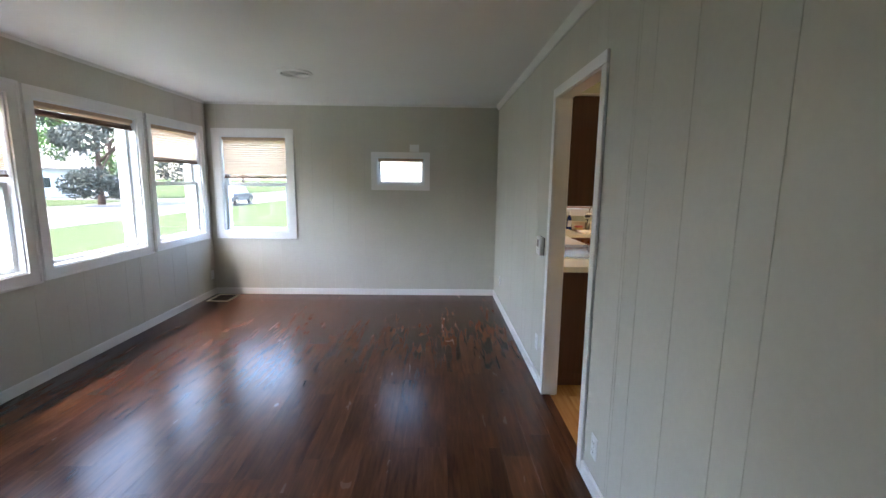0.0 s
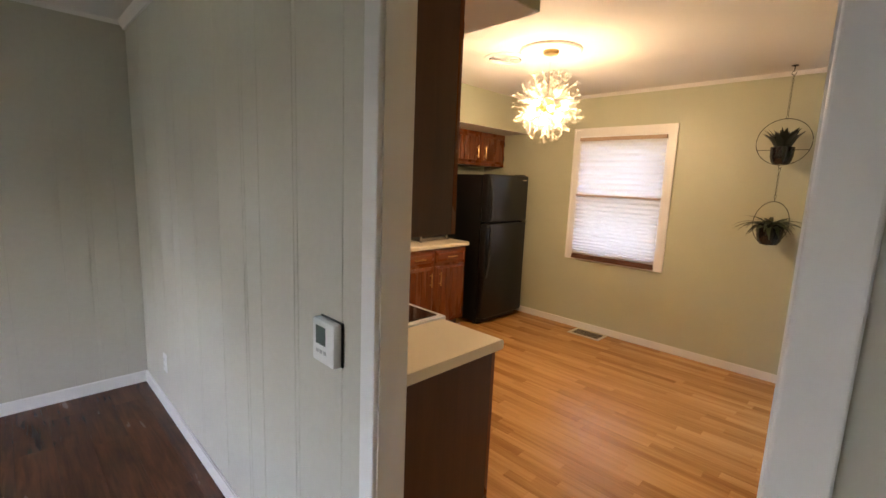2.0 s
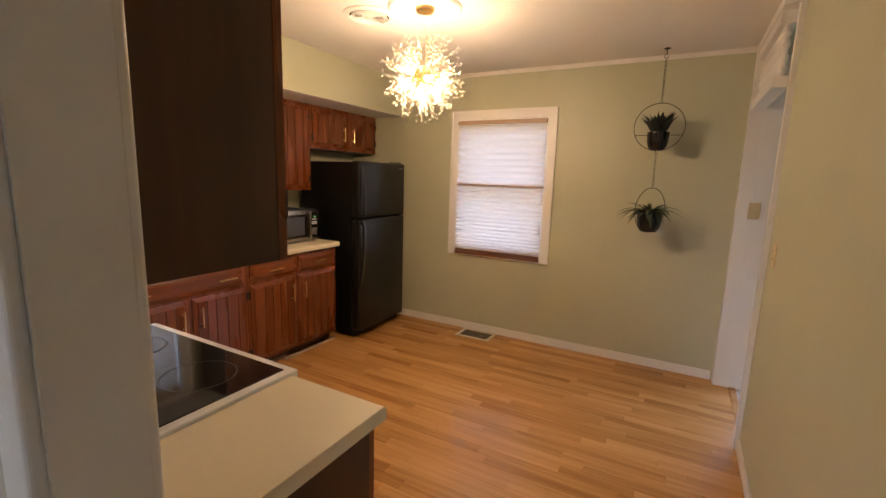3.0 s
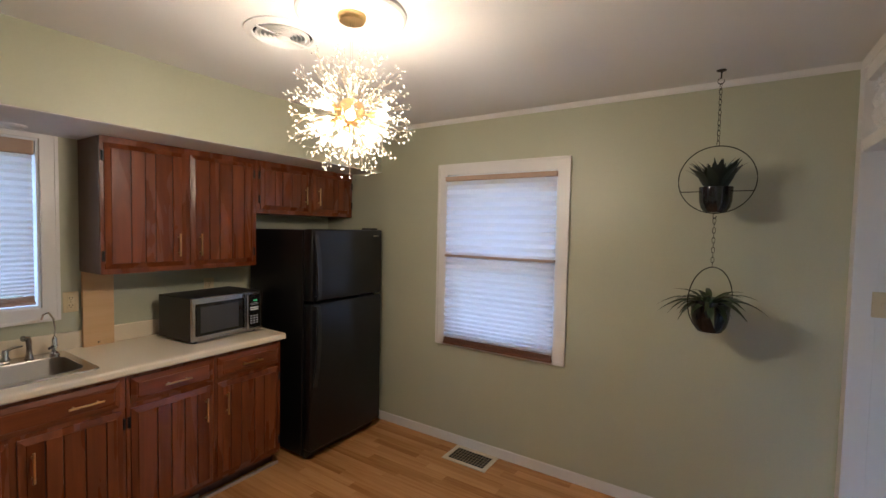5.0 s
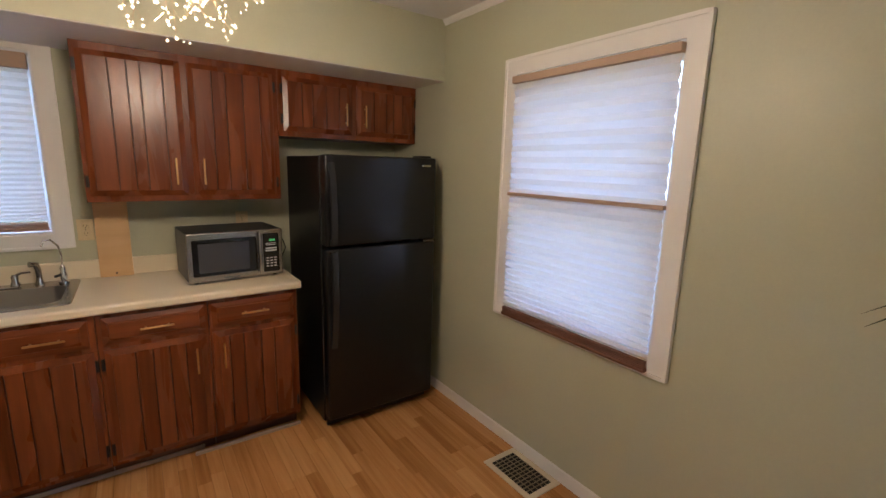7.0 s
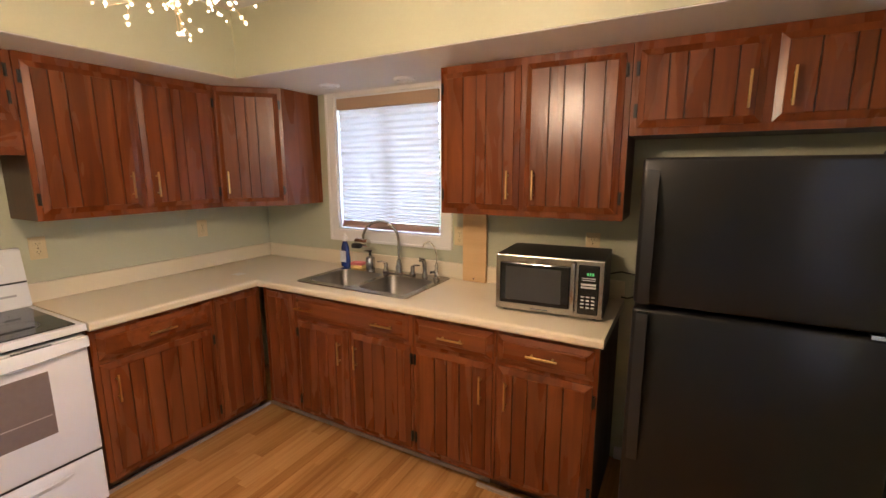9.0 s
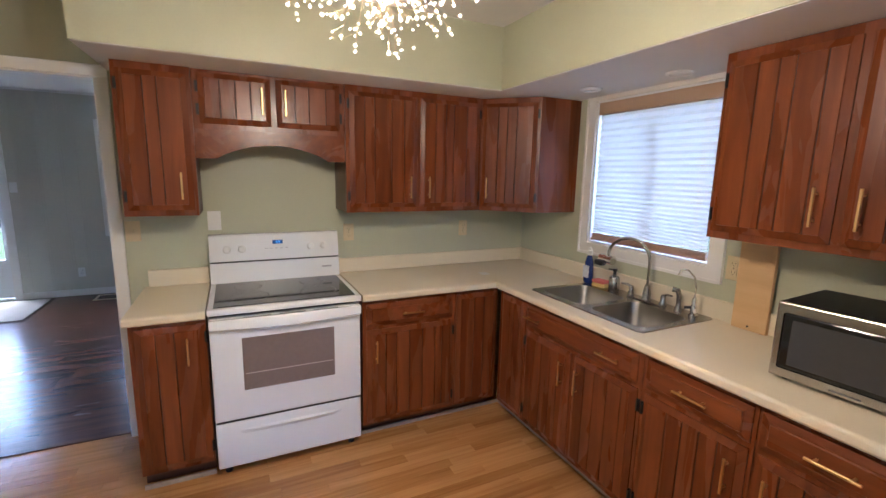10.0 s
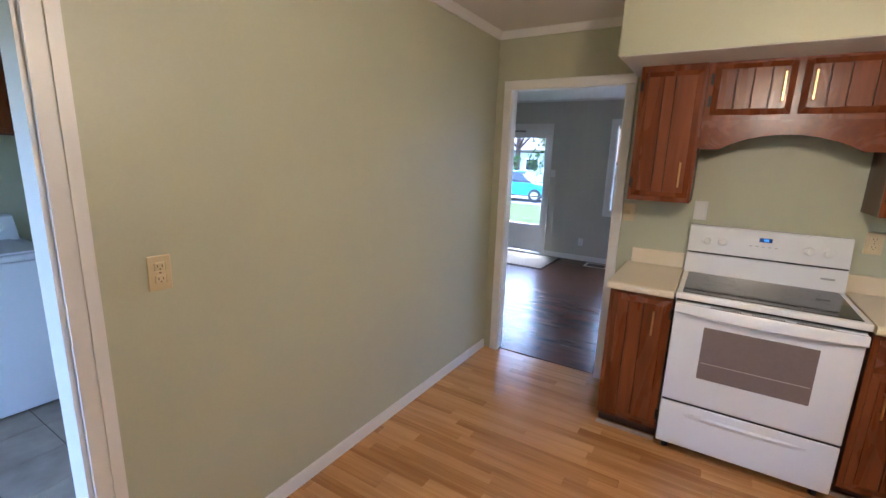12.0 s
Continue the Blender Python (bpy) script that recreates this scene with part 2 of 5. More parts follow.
def tube(points, r, n=8, closed=False, taper=1.0):
    """A round bar along a line of points."""
    bm = bmesh.new()
    pts = [Vector(p) for p in points]
    rings, up = [], Vector((0, 0, 1))
    for i, p in enumerate(pts):
        a = pts[i - 1] if i or closed else p
        b = pts[(i + 1) % len(pts)] if i + 1 < len(pts) or closed else p
        d = (b - a).normalized()
        side = d.cross(up)
        if side.length < 1e-3:
            side = d.cross(Vector((0, 1, 0)))
        side.normalize()
        top = side.cross(d).normalized()
        rr = r * (1 + (taper - 1) * i / max(1, len(pts) - 1))
        rings.append([bm.verts.new(p + rr * (math.cos(2 * math.pi * k / n) * side + math.sin(2 * math.pi * k / n) * top)) for k in range(n)])
    pairs = list(zip(rings, rings[1:])) + ([(rings[-1], rings[0])] if closed else [])
    for a, b in pairs:
        for k in range(n):
            bm.faces.new((a[k], a[(k + 1) % n], b[(k + 1) % n], b[k]))
    if not closed:
        bm.faces.new(rings[0]), bm.faces.new(rings[-1])
    bmesh.ops.recalc_face_normals(bm, faces=bm.faces)
    return bm


def smooth(ob, degrees=40):
    for p in ob.data.polygons:
        p.use_smooth = True
    ob.data.set_sharp_from_angle(angle=radians(degrees))
    return ob


def mesh_of(name, bm, material):
    me = bpy.data.meshes.new(name)
    bmesh.ops.recalc_face_normals(bm, faces=bm.faces)
    bm.to_mesh(me)
    bm.free()
    me.materials.append(material)
    return me


def part(name, bm, material, parent=None, label="", round_off=False):
    ob = new(name, mesh_of(name, bm, material))
    ob.parent = parent
    if label:
        tagged(ob, label)
    return smooth(ob) if round_off else ob


def thing(name, label, category, m=None, group="", kind=""):
    ob = new(name)
    ob.empty_display_size = 0.1
    if m is not None:
        ob.matrix_basis = m
    return tagged(ob, label, category, group, kind)


def structure(name, bm, material, label="", category=""):
    return tagged(new(name, mesh_of(name, bm, material)), label, category, "", "structure")


def on_wall(wall, a, z=0.0):
    """Local frame of a wall: x along it, y out into the room, z up. a: world coordinate of the local origin."""
    return {"N": pose(a, KN, z, 0, 0, 180), "W": pose(KW, a, z, 0, 0, -90), "E": pose(KE, a, z, 0, 0, 90), "S": pose(a, KS, z),
            "LN": pose(a, LN, z, 0, 0, 180), "LW": pose(LW, a, z, 0, 0, -90), "LE": pose(LE, a, z, 0, 0, 90)}[wall]


def cells(a0, a1, z0, z1, holes):
    """The rectangles of a wall that remain round its openings."""
    cuts = sorted({a0, a1, *[min(max(h[k], a0), a1) for h in holes for k in (0, 1)]})
    for b0, b1 in zip(cuts, cuts[1:]):
        if b1 - b0 < 1e-4:
            continue
        low = z0
        for h in sorted((h for h in holes if h[0] < (b0 + b1) / 2 < h[1]), key=lambda h: h[2]):
            if h[2] > low:
                yield b0, b1, low, h[2]
            low = max(low, h[3])
        if z1 > low:
            yield b0, b1, low, z1


def wall_mesh(axis, c0, c1, a0, a1, z0, z1, holes=()):
    bm = bmesh.new()
    for b0, b1, lo, hi in cells(a0, a1, z0, z1, holes):
        if axis == "x":
            box(bm, c0, b0, lo, c1, b1, hi)
        else:
            box(bm, b0, c0, lo, b1, c1, hi)
    return bm


# ---- plan: living room, kitchen, back hall ----
LW, LE, LN, LS = -2.665, 1.020, 5.972, -1.30
KW, KE, KN, KS = 1.100, 4.71, 5.975, 2.297
CEIL, HS = 2.448, -0.20
DOOR = (2.412, 3.225, -0.05, 2.062)
BACK = (3.80, 4.71, -0.05, 2.36)
FRONT = (0.62, 1.446, -0.05, 2.04)
WIN_L = (2.457, 3.377, 0.825, 2.065)
WIN_BIG = (3.574, 4.667, 0.825, 2.065)
WIN_R = (4.872, 5.790, 0.825, 2.065)
WIN_N = (-2.500, -1.664, 0.835, 2.040)
WIN_S = (-0.528, 0.087, 1.452, 1.80)
WIN_E = (3.815, 4.663, 0.832, 2.035)
WIN_SINK = (1.855, 2.690, 1.16, 2.065)
SOF, SOFX, SOFY, SOFS = 2.095, 1.71, 5.33, 3.27
SKIN = 0.0018

# walls: one thick wall each, openings cut through
structure("wall_west", wall_mesh("x", LW - 0.20, LW - SKIN, LS, LN, 0, CEIL, [WIN_L, WIN_BIG, WIN_R, FRONT]), M_GROOVE, "greige painted grooved panel wall with four openings", "wall")
structure("wall_north", wall_mesh("y", LN + SKIN, LN + 0.20, LW - 0.20, LE + 0.06, 0, CEIL, [WIN_N, WIN_S]), M_GROOVE, "greige painted grooved panel wall with two windows", "wall")
structure("wall_between", wall_mesh("x", LE + SKIN, KW, LS, LN, 0, CEIL, [DOOR]), M_KITCHEN, "thick wall between living room and kitchen", "wall")
structure("wall_living_south", boxes((LW - 0.2, LS - 0.12, 0, KW, LS, CEIL)), M_LIVING, "plain greige painted wall", "wall")
structure("wall_kitchen_north", wall_mesh("y", KN, KN + 0.20, KW, KE + 0.2, 0, CEIL, [WIN_SINK]), M_KITCHEN, "sage green painted kitchen wall over the sink", "wall")
structure("wall_east", wall_mesh("x", KE, KE + 0.20, HS, KN, 0, CEIL, [WIN_E, (1.20, 2.16, 0.0, 2.05)]), M_KITCHEN, "sage green painted wall with a shaded window", "wall")
structure("wall_kitchen_south", wall_mesh("y", KS - 0.11, KS, KW, KE, 0, CEIL, [BACK]), M_KITCHEN, "sage green painted wall beside the cased opening", "wall")
structure("wall_hall_south", boxes((2.2, HS - 0.12, 0, KE + 0.2, HS, CEIL)), M_KITCHEN, "sage green painted wall of the laundry", "wall")
structure("wall_hall_west", boxes((2.2, HS, 0, 2.3, KS - 0.11, CEIL)), M_KITCHEN, "sage green painted wall of the laundry", "wall")
structure("ceiling", boxes((LW - 0.2, LS - 0.12, CEIL, LE + 0.06, LN + 0.2, CEIL + 0.12)), M_CEILING, "flat white painted ceiling of the living room", "ceiling")
structure("ceiling_kitchen", boxes((LE + 0.06, HS - 0.12, CEIL, KE + 0.2, KN + 0.2, CEIL + 0.12)), M_CEILING, "flat white painted kitchen ceiling", "ceiling")
roof = structure("roof", boxes((LW - 0.7, LS - 0.7, CEIL + 0.121, KE + 0.7, LN + 0.8, CEIL + 0.25)), M_TRIM, "low roof with white eaves", "roof")

# soffit over the cabinets
soffit = structure("soffit", boxes((KW, SOFS, SOF, SOFX, KN, CEIL), (SOFX, SOFY, SOF, KE, KN, CEIL)), M_KITCHEN, "sage painted soffit above the wall cabinets", "soffit")
part("soffit_underside", boxes((KW, SOFS + 0.004, SOF - 0.004, SOFX - 0.004, KN, SOF - 0.0005), (SOFX - 0.004, SOFY + 0.004, SOF - 0.004, KE, KN, SOF - 0.0005)), M_CEILING, soffit, "white painted underside")


def crown(name, line, inward, k=1.0):
    """A small crown moulding along the top of a wall."""
    (x0, y0), (x1, y1) = line
    nx, ny = inward
    bm = bmesh.new()
    prof = [(0, 0), (0.012, 0), (0.016, 0.012), (0.034, 0.034), (0.040, 0.046), (0, 0.046)]
    ends = []
    for x, y in ((x0, y0), (x1, y1)):
        ends.append([bm.verts.new((x + nx * d * k, y + ny * d * k, CEIL - 0.046 * k + h * k)) for d, h in prof])
    k = len(prof)
    for i in range(k):
        bm.faces.new((ends[0][i], ends[0][(i + 1) % k], ends[1][(i + 1) % k], ends[1][i]))
    bm.faces.new(ends[0]), bm.faces.new(ends[1][::-1])
    return structure(name, bm, M_TRIM, "white painted crown moulding", "moulding")


crown("trim_crown_1", ((LW, LN), (LE, LN)), (0, -1), 0.5)
crown("trim_crown_2", ((LW, LS), (LW, LN)), (1, 0), 0.5)
crown("trim_crown_3", ((LE, LS), (LE, LN)), (-1, 0))
crown("trim_crown_4", ((KE, KS), (KE, SOFY)), (-1, 0), 0.65)
crown("trim_crown_5", ((KW, KS), (KW, SOFS)), (1, 0))
crown("trim_crown_6", ((KW, KS), (3.715, KS)), (0, 1))


def base(name, x0, y0, x1, y1, high=0.082):
    bm = boxes((x0, y0, 0.001, x1, y1, high))
    bmesh.ops.bevel(bm, geom=[e for e in bm.edges if all(v.co.z > high - 0.001 for v in e.verts)], offset=0.005, segments=2, affect="EDGES")
    return structure(name, bm, M_TRIM, "white painted baseboard", "baseboard")


base("baseboard_1", LW, LN - 0.014, LE, LN)
base("baseboard_2", LW, 1.506, LW + 0.014, LN - 0.014)
base("baseboard_3", LW, LS, LW + 0.014, 0.56)
base("baseboard_4", LE - 0.014, DOOR[1] + 0.052, LE, LN - 0.014)
base("baseboard_5", LE - 0.014, LS, LE, DOOR[0] - 0.052)
base("baseboard_6", KE - 0.014, 2.40, KE, KN, 0.072)
base("baseboard_7", KW + 0.014, KS, 3.715, KS + 0.014, 0.072)
base("baseboard_8", 3.775, KN - 0.014, KE - 0.014, KN, 0.072)


def casing(bm, x0, x1, z0, z1, w, y0, y1, foot=False):
    """Moulded casing round an opening: a flat with a raised outer bead."""
    for a0, b0, a1, b1 in ((x0 - w, z0 if foot else z0 - w, x0, z1 + w), (x1, z0 if foot else z0 - w, x1 + w, z1 + w), (x0, z1, x1, z1 + w)):
        box(bm, a0, y0, b0, a1, y1, b1)
    if not foot:
        box(bm, x0, y0, z0 - w, x1, y1, z0)
    o = w - 0.014
    for a0, b0, a1, b1 in ((x0 - w - 0.002, z0 if foot else z0 - w, x0 - o, z1 + w), (x1 + o, z0 if foot else z0 - w, x1 + w + 0.002, z1 + w), (x0 - o, z1 + o, x1 + o, z1 + w + 0.002)):
        box(bm, a0, y0, b0, a1, y1 + 0.006, b1)
    if not foot:
        box(bm, x0 - o, y0, z0 - w - 0.002, x1 + o, y1 + 0.006, z0 - o)


def sash(bm, x0, z0, x1, z1, w, y0, y1):
    box(bm, x0, y0, z0, x0 + w, y1, z1), box(bm, x1 - w, y0, z0, x1, y1, z1)
    box(bm, x0 + w, y0, z0, x1 - w, y1, z0 + w), box(bm, x0 + w, y0, z1 - w, x1 - w, y1, z1)


def pleats(x0, x1, z0, z1, y, depth, step):
    """A sheet folded in zigzag, hanging from z1 to z0."""
    bm = bmesh.new()
    n = max(2, round((z1 - z0) / step)) * 2
    rows = []
    for i in range(n + 1):
        u = i / n
        z = z1 - (z1 - z0) * (u * (1.45 - 0.45 * u))
        rows.append((bm.verts.new((x0, y + (depth if i % 2 else 0), z)), bm.verts.new((x1, y + (depth if i % 2 else 0), z))))
    for a, b in zip(rows, rows[1:]):
        bm.faces.new((a[0], a[1], b[1], b[0]))
    return bm


def window(number, wall, hole, label, w=0.07, kind="double", shade=None, rail_mid=False, thick=0.20, shade_y=-0.035, valance=0.035, mullion=False, step=0.021):
    """A window in a wall: casing, jamb lining, sashes, panes, and its shade as a thing of its own."""
    a0, a1, z0, z1 = hole
    origin = a1 if wall in ("N", "W", "LN", "LW") else a0
    win = thing("window_%d" % number, label, "window", on_wall(wall, origin), "", "structure")
    x1 = a1 - a0
    bm = bmesh.new()
    casing(bm, 0.0, x1, z0, z1, w, 0.0005, 0.016)
    part("window_casing", bm, M_TRIM, win)
    bm = bmesh.new()
    t = 0.012
    box(bm, 0, -thick, z0, t, -0.0005, z1), box(bm, x1 - t, -thick, z0, x1, -0.0005, z1)
    box(bm, t, -thick, z0, x1 - t, -0.0005, z0 + t), box(bm, t, -thick, z1 - t, x1 - t, -0.0005, z1)
    part("window_jamb", bm, M_VINYL, win)
    i0, i1, b0, b1 = t, x1 - t, z0 + t, z1 - t
    mid = b0 + (b1 - b0) * 0.5
    if kind == "double":
        for name, lo, hi, y in (("lower_sash", b0, mid + 0.02, -0.085), ("upper_sash", mid - 0.02, b1, -0.125)):
            bm = bmesh.new()
            sash(bm, i0, lo, i1, hi, 0.035, y, y + 0.034)
            s = part(name, bm, M_VINYL, win)
            p = part("pane", boxes((i0 + 0.034, y + 0.014, lo + 0.034, i1 - 0.034, y + 0.020, hi - 0.034)), M_GLASS, s)
            p.visible_shadow = False
        part("sash_lock", soft((i0 + i1) / 2 - 0.025, -0.085, mid + 0.02, (i0 + i1) / 2 + 0.025, -0.06, mid + 0.032), M_VINYL, win)
    else:
        bm = bmesh.new()
        sash(bm, i0, b0, i1, b1, 0.03, -0.12, -0.08)
        s = part("window_frame", bm, M_VINYL, win)
        if mullion:
            part("mullion", boxes(((i0 + i1) / 2 - 0.022, -0.125, b0 + 0.03, (i0 + i1) / 2 + 0.022, -0.05, b1 - 0.03)), M_VINYL, win)
        p = part("pane", boxes((i0 + 0.029, -0.104, b0 + 0.029, i1 - 0.029, -0.098, b1 - 0.029)), M_GLASS, s)
        p.visible_shadow = False
    if shade:
        cloth_mat, rail_mat, bottom, text = shade
        sh = thing("pleated_shade", text, "window shade", on_wall(wall, origin), "pleated window shades")
        g = 0.003 if shade_y > 0 else 0.012 + t
        part("head_rail", soft(g - 0.004, shade_y - 0.02, b1 - valance, x1 - g + 0.004, shade_y + 0.022, b1 - 0.002, 0.003), M_SHADEHEAD, sh)
        part("cloth", pleats(g, x1 - g, bottom + 0.05, b1 - valance, shade_y - 0.007, 0.014, step), cloth_mat, sh)
        folds = [soft(g, shade_y - 0.012, bottom + 0.018 + k * 0.0075, x1 - g, shade_y + 0.012, bottom + 0.0235 + k * 0.0075, 0.002, 1) for k in range(4)]
        part("stacked_folds", join(*folds), rail_mat, sh)
        part("bottom_rail", soft(g - 0.003, shade_y - 0.015, bottom, x1 - g + 0.003, shade_y + 0.016, bottom + 0.017, 0.004), rail_mat, sh)
        if rail_mid:
            part("middle_rail", soft(g - 0.003, shade_y - 0.012, mid - 0.009, x1 - g + 0.003, shade_y + 0.016, mid + 0.009, 0.003), M_SHADEHEAD, sh)
    return win


TAN = (M_SHADETAN, M_SHADERAIL)
window(1, "LW", WIN_L, "white double-hung window with moulded casing", w=0.088, shade=(*TAN, 1.50, "tan pleated shade lowered half over a window"))
window(2, "LW", WIN_BIG, "large white picture window with moulded casing", w=0.080, kind="fixed", shade=(*TAN, 1.95, "tan pleated shade drawn up under the window head"))
window(3, "LW", WIN_R, "white double-hung window beside the corner", w=0.072, shade=(*TAN, 1.675, "tan pleated shade lowered a third over a window"))
window(4, "LN", WIN_N, "white double-hung window beside the corner", w=0.092, shade=(*TAN, 1.515, "tan pleated shade lowered half over a window"))
window(5, "LN", WIN_S, "small high white window with a short shade", w=0.064, kind="fixed", shade=(M_SHADEWHITE, M_SHADERAIL, 1.745, "short shade rolled up at a small window"))
WHITE = (M_SHADEWHITE, M_SHADERAIL)
window(6, "E", WIN_E, "white double-hung kitchen window with moulded casing", w=0.080, shade=(*WHITE, 0.764, "white pleated shade drawn fully down, lit from outside"), rail_mid=True, shade_y=0.024, step=0.046)
window(7, "N", WIN_SINK, "white sliding kitchen window above the sink", w=0.075, kind="fixed", shade=(M_SHADEWHITE, M_SHADETHIN, 1.180, "white pleated shade drawn down above the sink"), shade_y=-0.012, valance=0.075, mullion=True, step=0.030)

# doorway between living room and kitchen: lining and casing on both sides
lining = bmesh.new()
box(lining, LE - 0.002, DOOR[1] - 0.016, 0, KW + 0.002, DOOR[1], DOOR[3])
box(lining, LE - 0.002, DOOR[0], 0, KW + 0.002, DOOR[0] + 0.016, DOOR[3])
box(lining, LE - 0.002, DOOR[0] + 0.016, DOOR[3] - 0.016, KW + 0.002, DOOR[1] - 0.016, DOOR[3])
structure("door_lining", lining, M_TRIM, "white painted lining of the doorway", "door frame")
for side, wall, origin in (("living", "LE", DOOR[0]), ("kitchen", "W", DOOR[1])):
    bm = bmesh.new()
    wide, high, w = DOOR[1] - DOOR[0] - 0.012, DOOR[3] - 0.012, 0.062
    bm.free()
    bm = join(soft(0.012 - w, 0.0005, 0.0, 0.012, 0.017, high, 0.005, 3), soft(wide, 0.0005, 0.0, wide + w, 0.017, high, 0.005, 3), soft(0.012 - w, 0.0005, high + 0.0005, wide + w, 0.017, high + w, 0.005, 3))
    c = structure("trim_door_" + side, bm, M_TRIM, "white painted door casing", "door frame")
    c.matrix_basis = on_wall(wall, origin)
structure("threshold", soft(LE - 0.01, DOOR[0] + 0.016, -0.004, LE + 0.045, DOOR[1] - 0.016, 0.007, 0.003), M_DARKFLOOR, "dark wood strip at the doorway", "threshold")

# cased opening to the back hall with a spindle frieze
POST = 4.618
oc = bmesh.new()
box(oc, BACK[0] - 0.077, KS + 0.0005, 0, BACK[0], KS + 0.018, CEIL - 0.05)
box(oc, BACK[0] - 0.079, KS + 0.0005, 0, BACK[0] - 0.045, KS + 0.025, CEIL - 0.05)
box(oc, POST, KS + 0.005, 0, KE - 0.0005, KS + 0.09, CEIL - 0.05)
box(oc, BACK[0] - 0.077, KS + 0.0005, CEIL - 0.05, KE - 0.0005, KS + 0.092, CEIL - 0.0005)
box(oc, BACK[0], KS - 0.112, 0, BACK[0] + 0.014, KS + 0.002, 2.36)
box(oc, POST, KS - 0.112, 0, KE - 0.0005, KS + 0.0045, 2.36)
box(oc, BACK[0] + 0.014, KS + 0.008, 2.02, POST, KS + 0.085, 2.075)
box(oc, BACK[0] + 0.014, KS + 0.008, 2.335, POST, KS + 0.085, CEIL - 0.0505)
opening = structure("trim_back_opening", oc, M_TRIM, "white painted trim of the opening to the back hall", "door frame")
spindle = mesh_of("spindle", lathe([(0.011, 0), (0.011, 0.03), (0.020, 0.045), (0.012, 0.06), (0.023, 0.10), (0.013, 0.13), (0.022, 0.16), (0.012, 0.20), (0.020, 0.215), (0.011, 0.23), (0.011, 0.26)], 10), M_TRIM)
for k in range(13):
    s = new("spindle", spindle)
    s.parent = opening
    s.location = (BACK[0] + 0.05 + k * 0.061, KS + 0.046, 2.075)


# ---- kitchen cabinets ----
def bar_pull(parent, x, y, z, long, upright=True):
    """A slim brass bar on two posts; y is the face it stands on."""
    r, out = 0.0045, 0.026
    h = long / 2
    ends = ((x, z - h), (x, z + h)) if upright else ((x - h, z), (x + h, z))
    bm = boxes((min(ends[0][0], ends[1][0]) - r, y + out - r, min(ends[0][1], ends[1][1]) - r, max(ends[0][0], ends[1][0]) + r, y + out + r, max(ends[0][1], ends[1][1]) + r))
    bmesh.ops.bevel(bm, geom=list(bm.edges), offset=0.0015, segments=1, affect="EDGES")
    k = h * 0.72
    for s in (-k, k):
        px, pz = (x, z + s) if upright else (x + s, z)
        box(bm, px - 0.0035, y, pz - 0.0035, px + 0.0035, y + out - r, pz + 0.0035)
    part("handle", bm, M_BRASS, parent, "slim brushed brass bar pull")


def plank_door(parent, x0, z0, x1, z1, y, pull=None, hinge=None, seed=0, edge=0.026):
    """A cabinet door of upright planks with sloping outer edges. pull: (x, z); hinge: the side that carries the hinges."""
    bm = bmesh.new()
    box(bm, x0, y, z0, x1, y + 0.007, z1)
    frustum(bm, x0, z0, x1, z1, y + 0.007, y + 0.0165, edge)
    door = part("door", bm, M_CAB, parent, "cherry-stained plank door with bevelled edges")
    rng = np.random.default_rng(seed + 11)
    a, b = x0 + edge, x1 - edge
    n = max(3, round((b - a) / 0.074))
    widths = rng.choice([0.75, 1.0, 1.3], n)
    edges = a + np.concatenate([[0], np.cumsum(widths)]) / widths.sum() * (b - a)
    for k in range(n):
        p = bmesh.new()
        g0, g1 = (0 if k == 0 else 0.0017), (0 if k == n - 1 else 0.0017)
        frustum(p, edges[k] + g0, z0 + edge + 0.001, edges[k + 1] - g1, z1 - edge - 0.001, y + 0.0160, y + 0.0205, 0.0018)
        part("plank", p, M_CAB, door)
        if k:
            part("groove", boxes((edges[k] - 0.0016, y + 0.0166, z0 + edge, edges[k] + 0.0016, y + 0.0172, z1 - edge)), M_GROOVEDARK, door)
    if pull:
        bar_pull(door, pull[0], y + 0.0205, pull[1], 0.128)
    if hinge is not None:
        hx = x0 - 0.006 if hinge < 0 else x1 + 0.006
        for hz in (z0 + 0.07, z1 - 0.07):
            h = boxes((hx - 0.008, y + 0.001, hz - 0.028, hx + 0.008, y + 0.005, hz + 0.028))
            box(h, hx - 0.004, y + 0.005, hz - 0.026, hx + 0.004, y + 0.013, hz + 0.026)
            part("hinge", h, M_IRON, door, "small dark surface hinge")
    return door


def drawer_front(parent, x0, z0, x1, z1, y, pulls):
    bm = bmesh.new()
    box(bm, x0, y, z0, x1, y + 0.007, z1)
    frustum(bm, x0, z0, x1, z1, y + 0.007, y + 0.0165, 0.022)
    bmesh.ops.remove_doubles(bm, verts=bm.verts, dist=1e-5)
    d = part("drawer", bm, M_CABH, parent, "cherry-stained drawer front with bevelled edges")
    raised = bmesh.new()
    frustum(raised, x0 + 0.026, z0 + 0.026, x1 - 0.026, z1 - 0.026, y + 0.0160, y + 0.0205, 0.004)
    part("raised_panel", raised, M_CABH, d)
    for px in pulls:
        bar_pull(d, px, y + 0.0205, (z0 + z1) / 2, 0.128, False)
    return d


def carcass(parent, x1, depth, z0, z1, side=M_CABSIDE):
    """Case with a face frame set 2 mm proud."""
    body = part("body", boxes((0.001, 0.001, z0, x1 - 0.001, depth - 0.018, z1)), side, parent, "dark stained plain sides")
    return body


def face_frame(parent, x1, y, z0, z1, stiles, rails, w=0.038):
    bm = bmesh.new()
    for s in stiles:
        box(bm, s[0], y - 0.018, z0, s[1], y, z1)
    for r in rails:
        box(bm, r[0], y - 0.018, r[2], r[1], y - 0.0005, r[3])
    part("face_frame", bm, M_CAB, parent, "cherry-stained face frame")


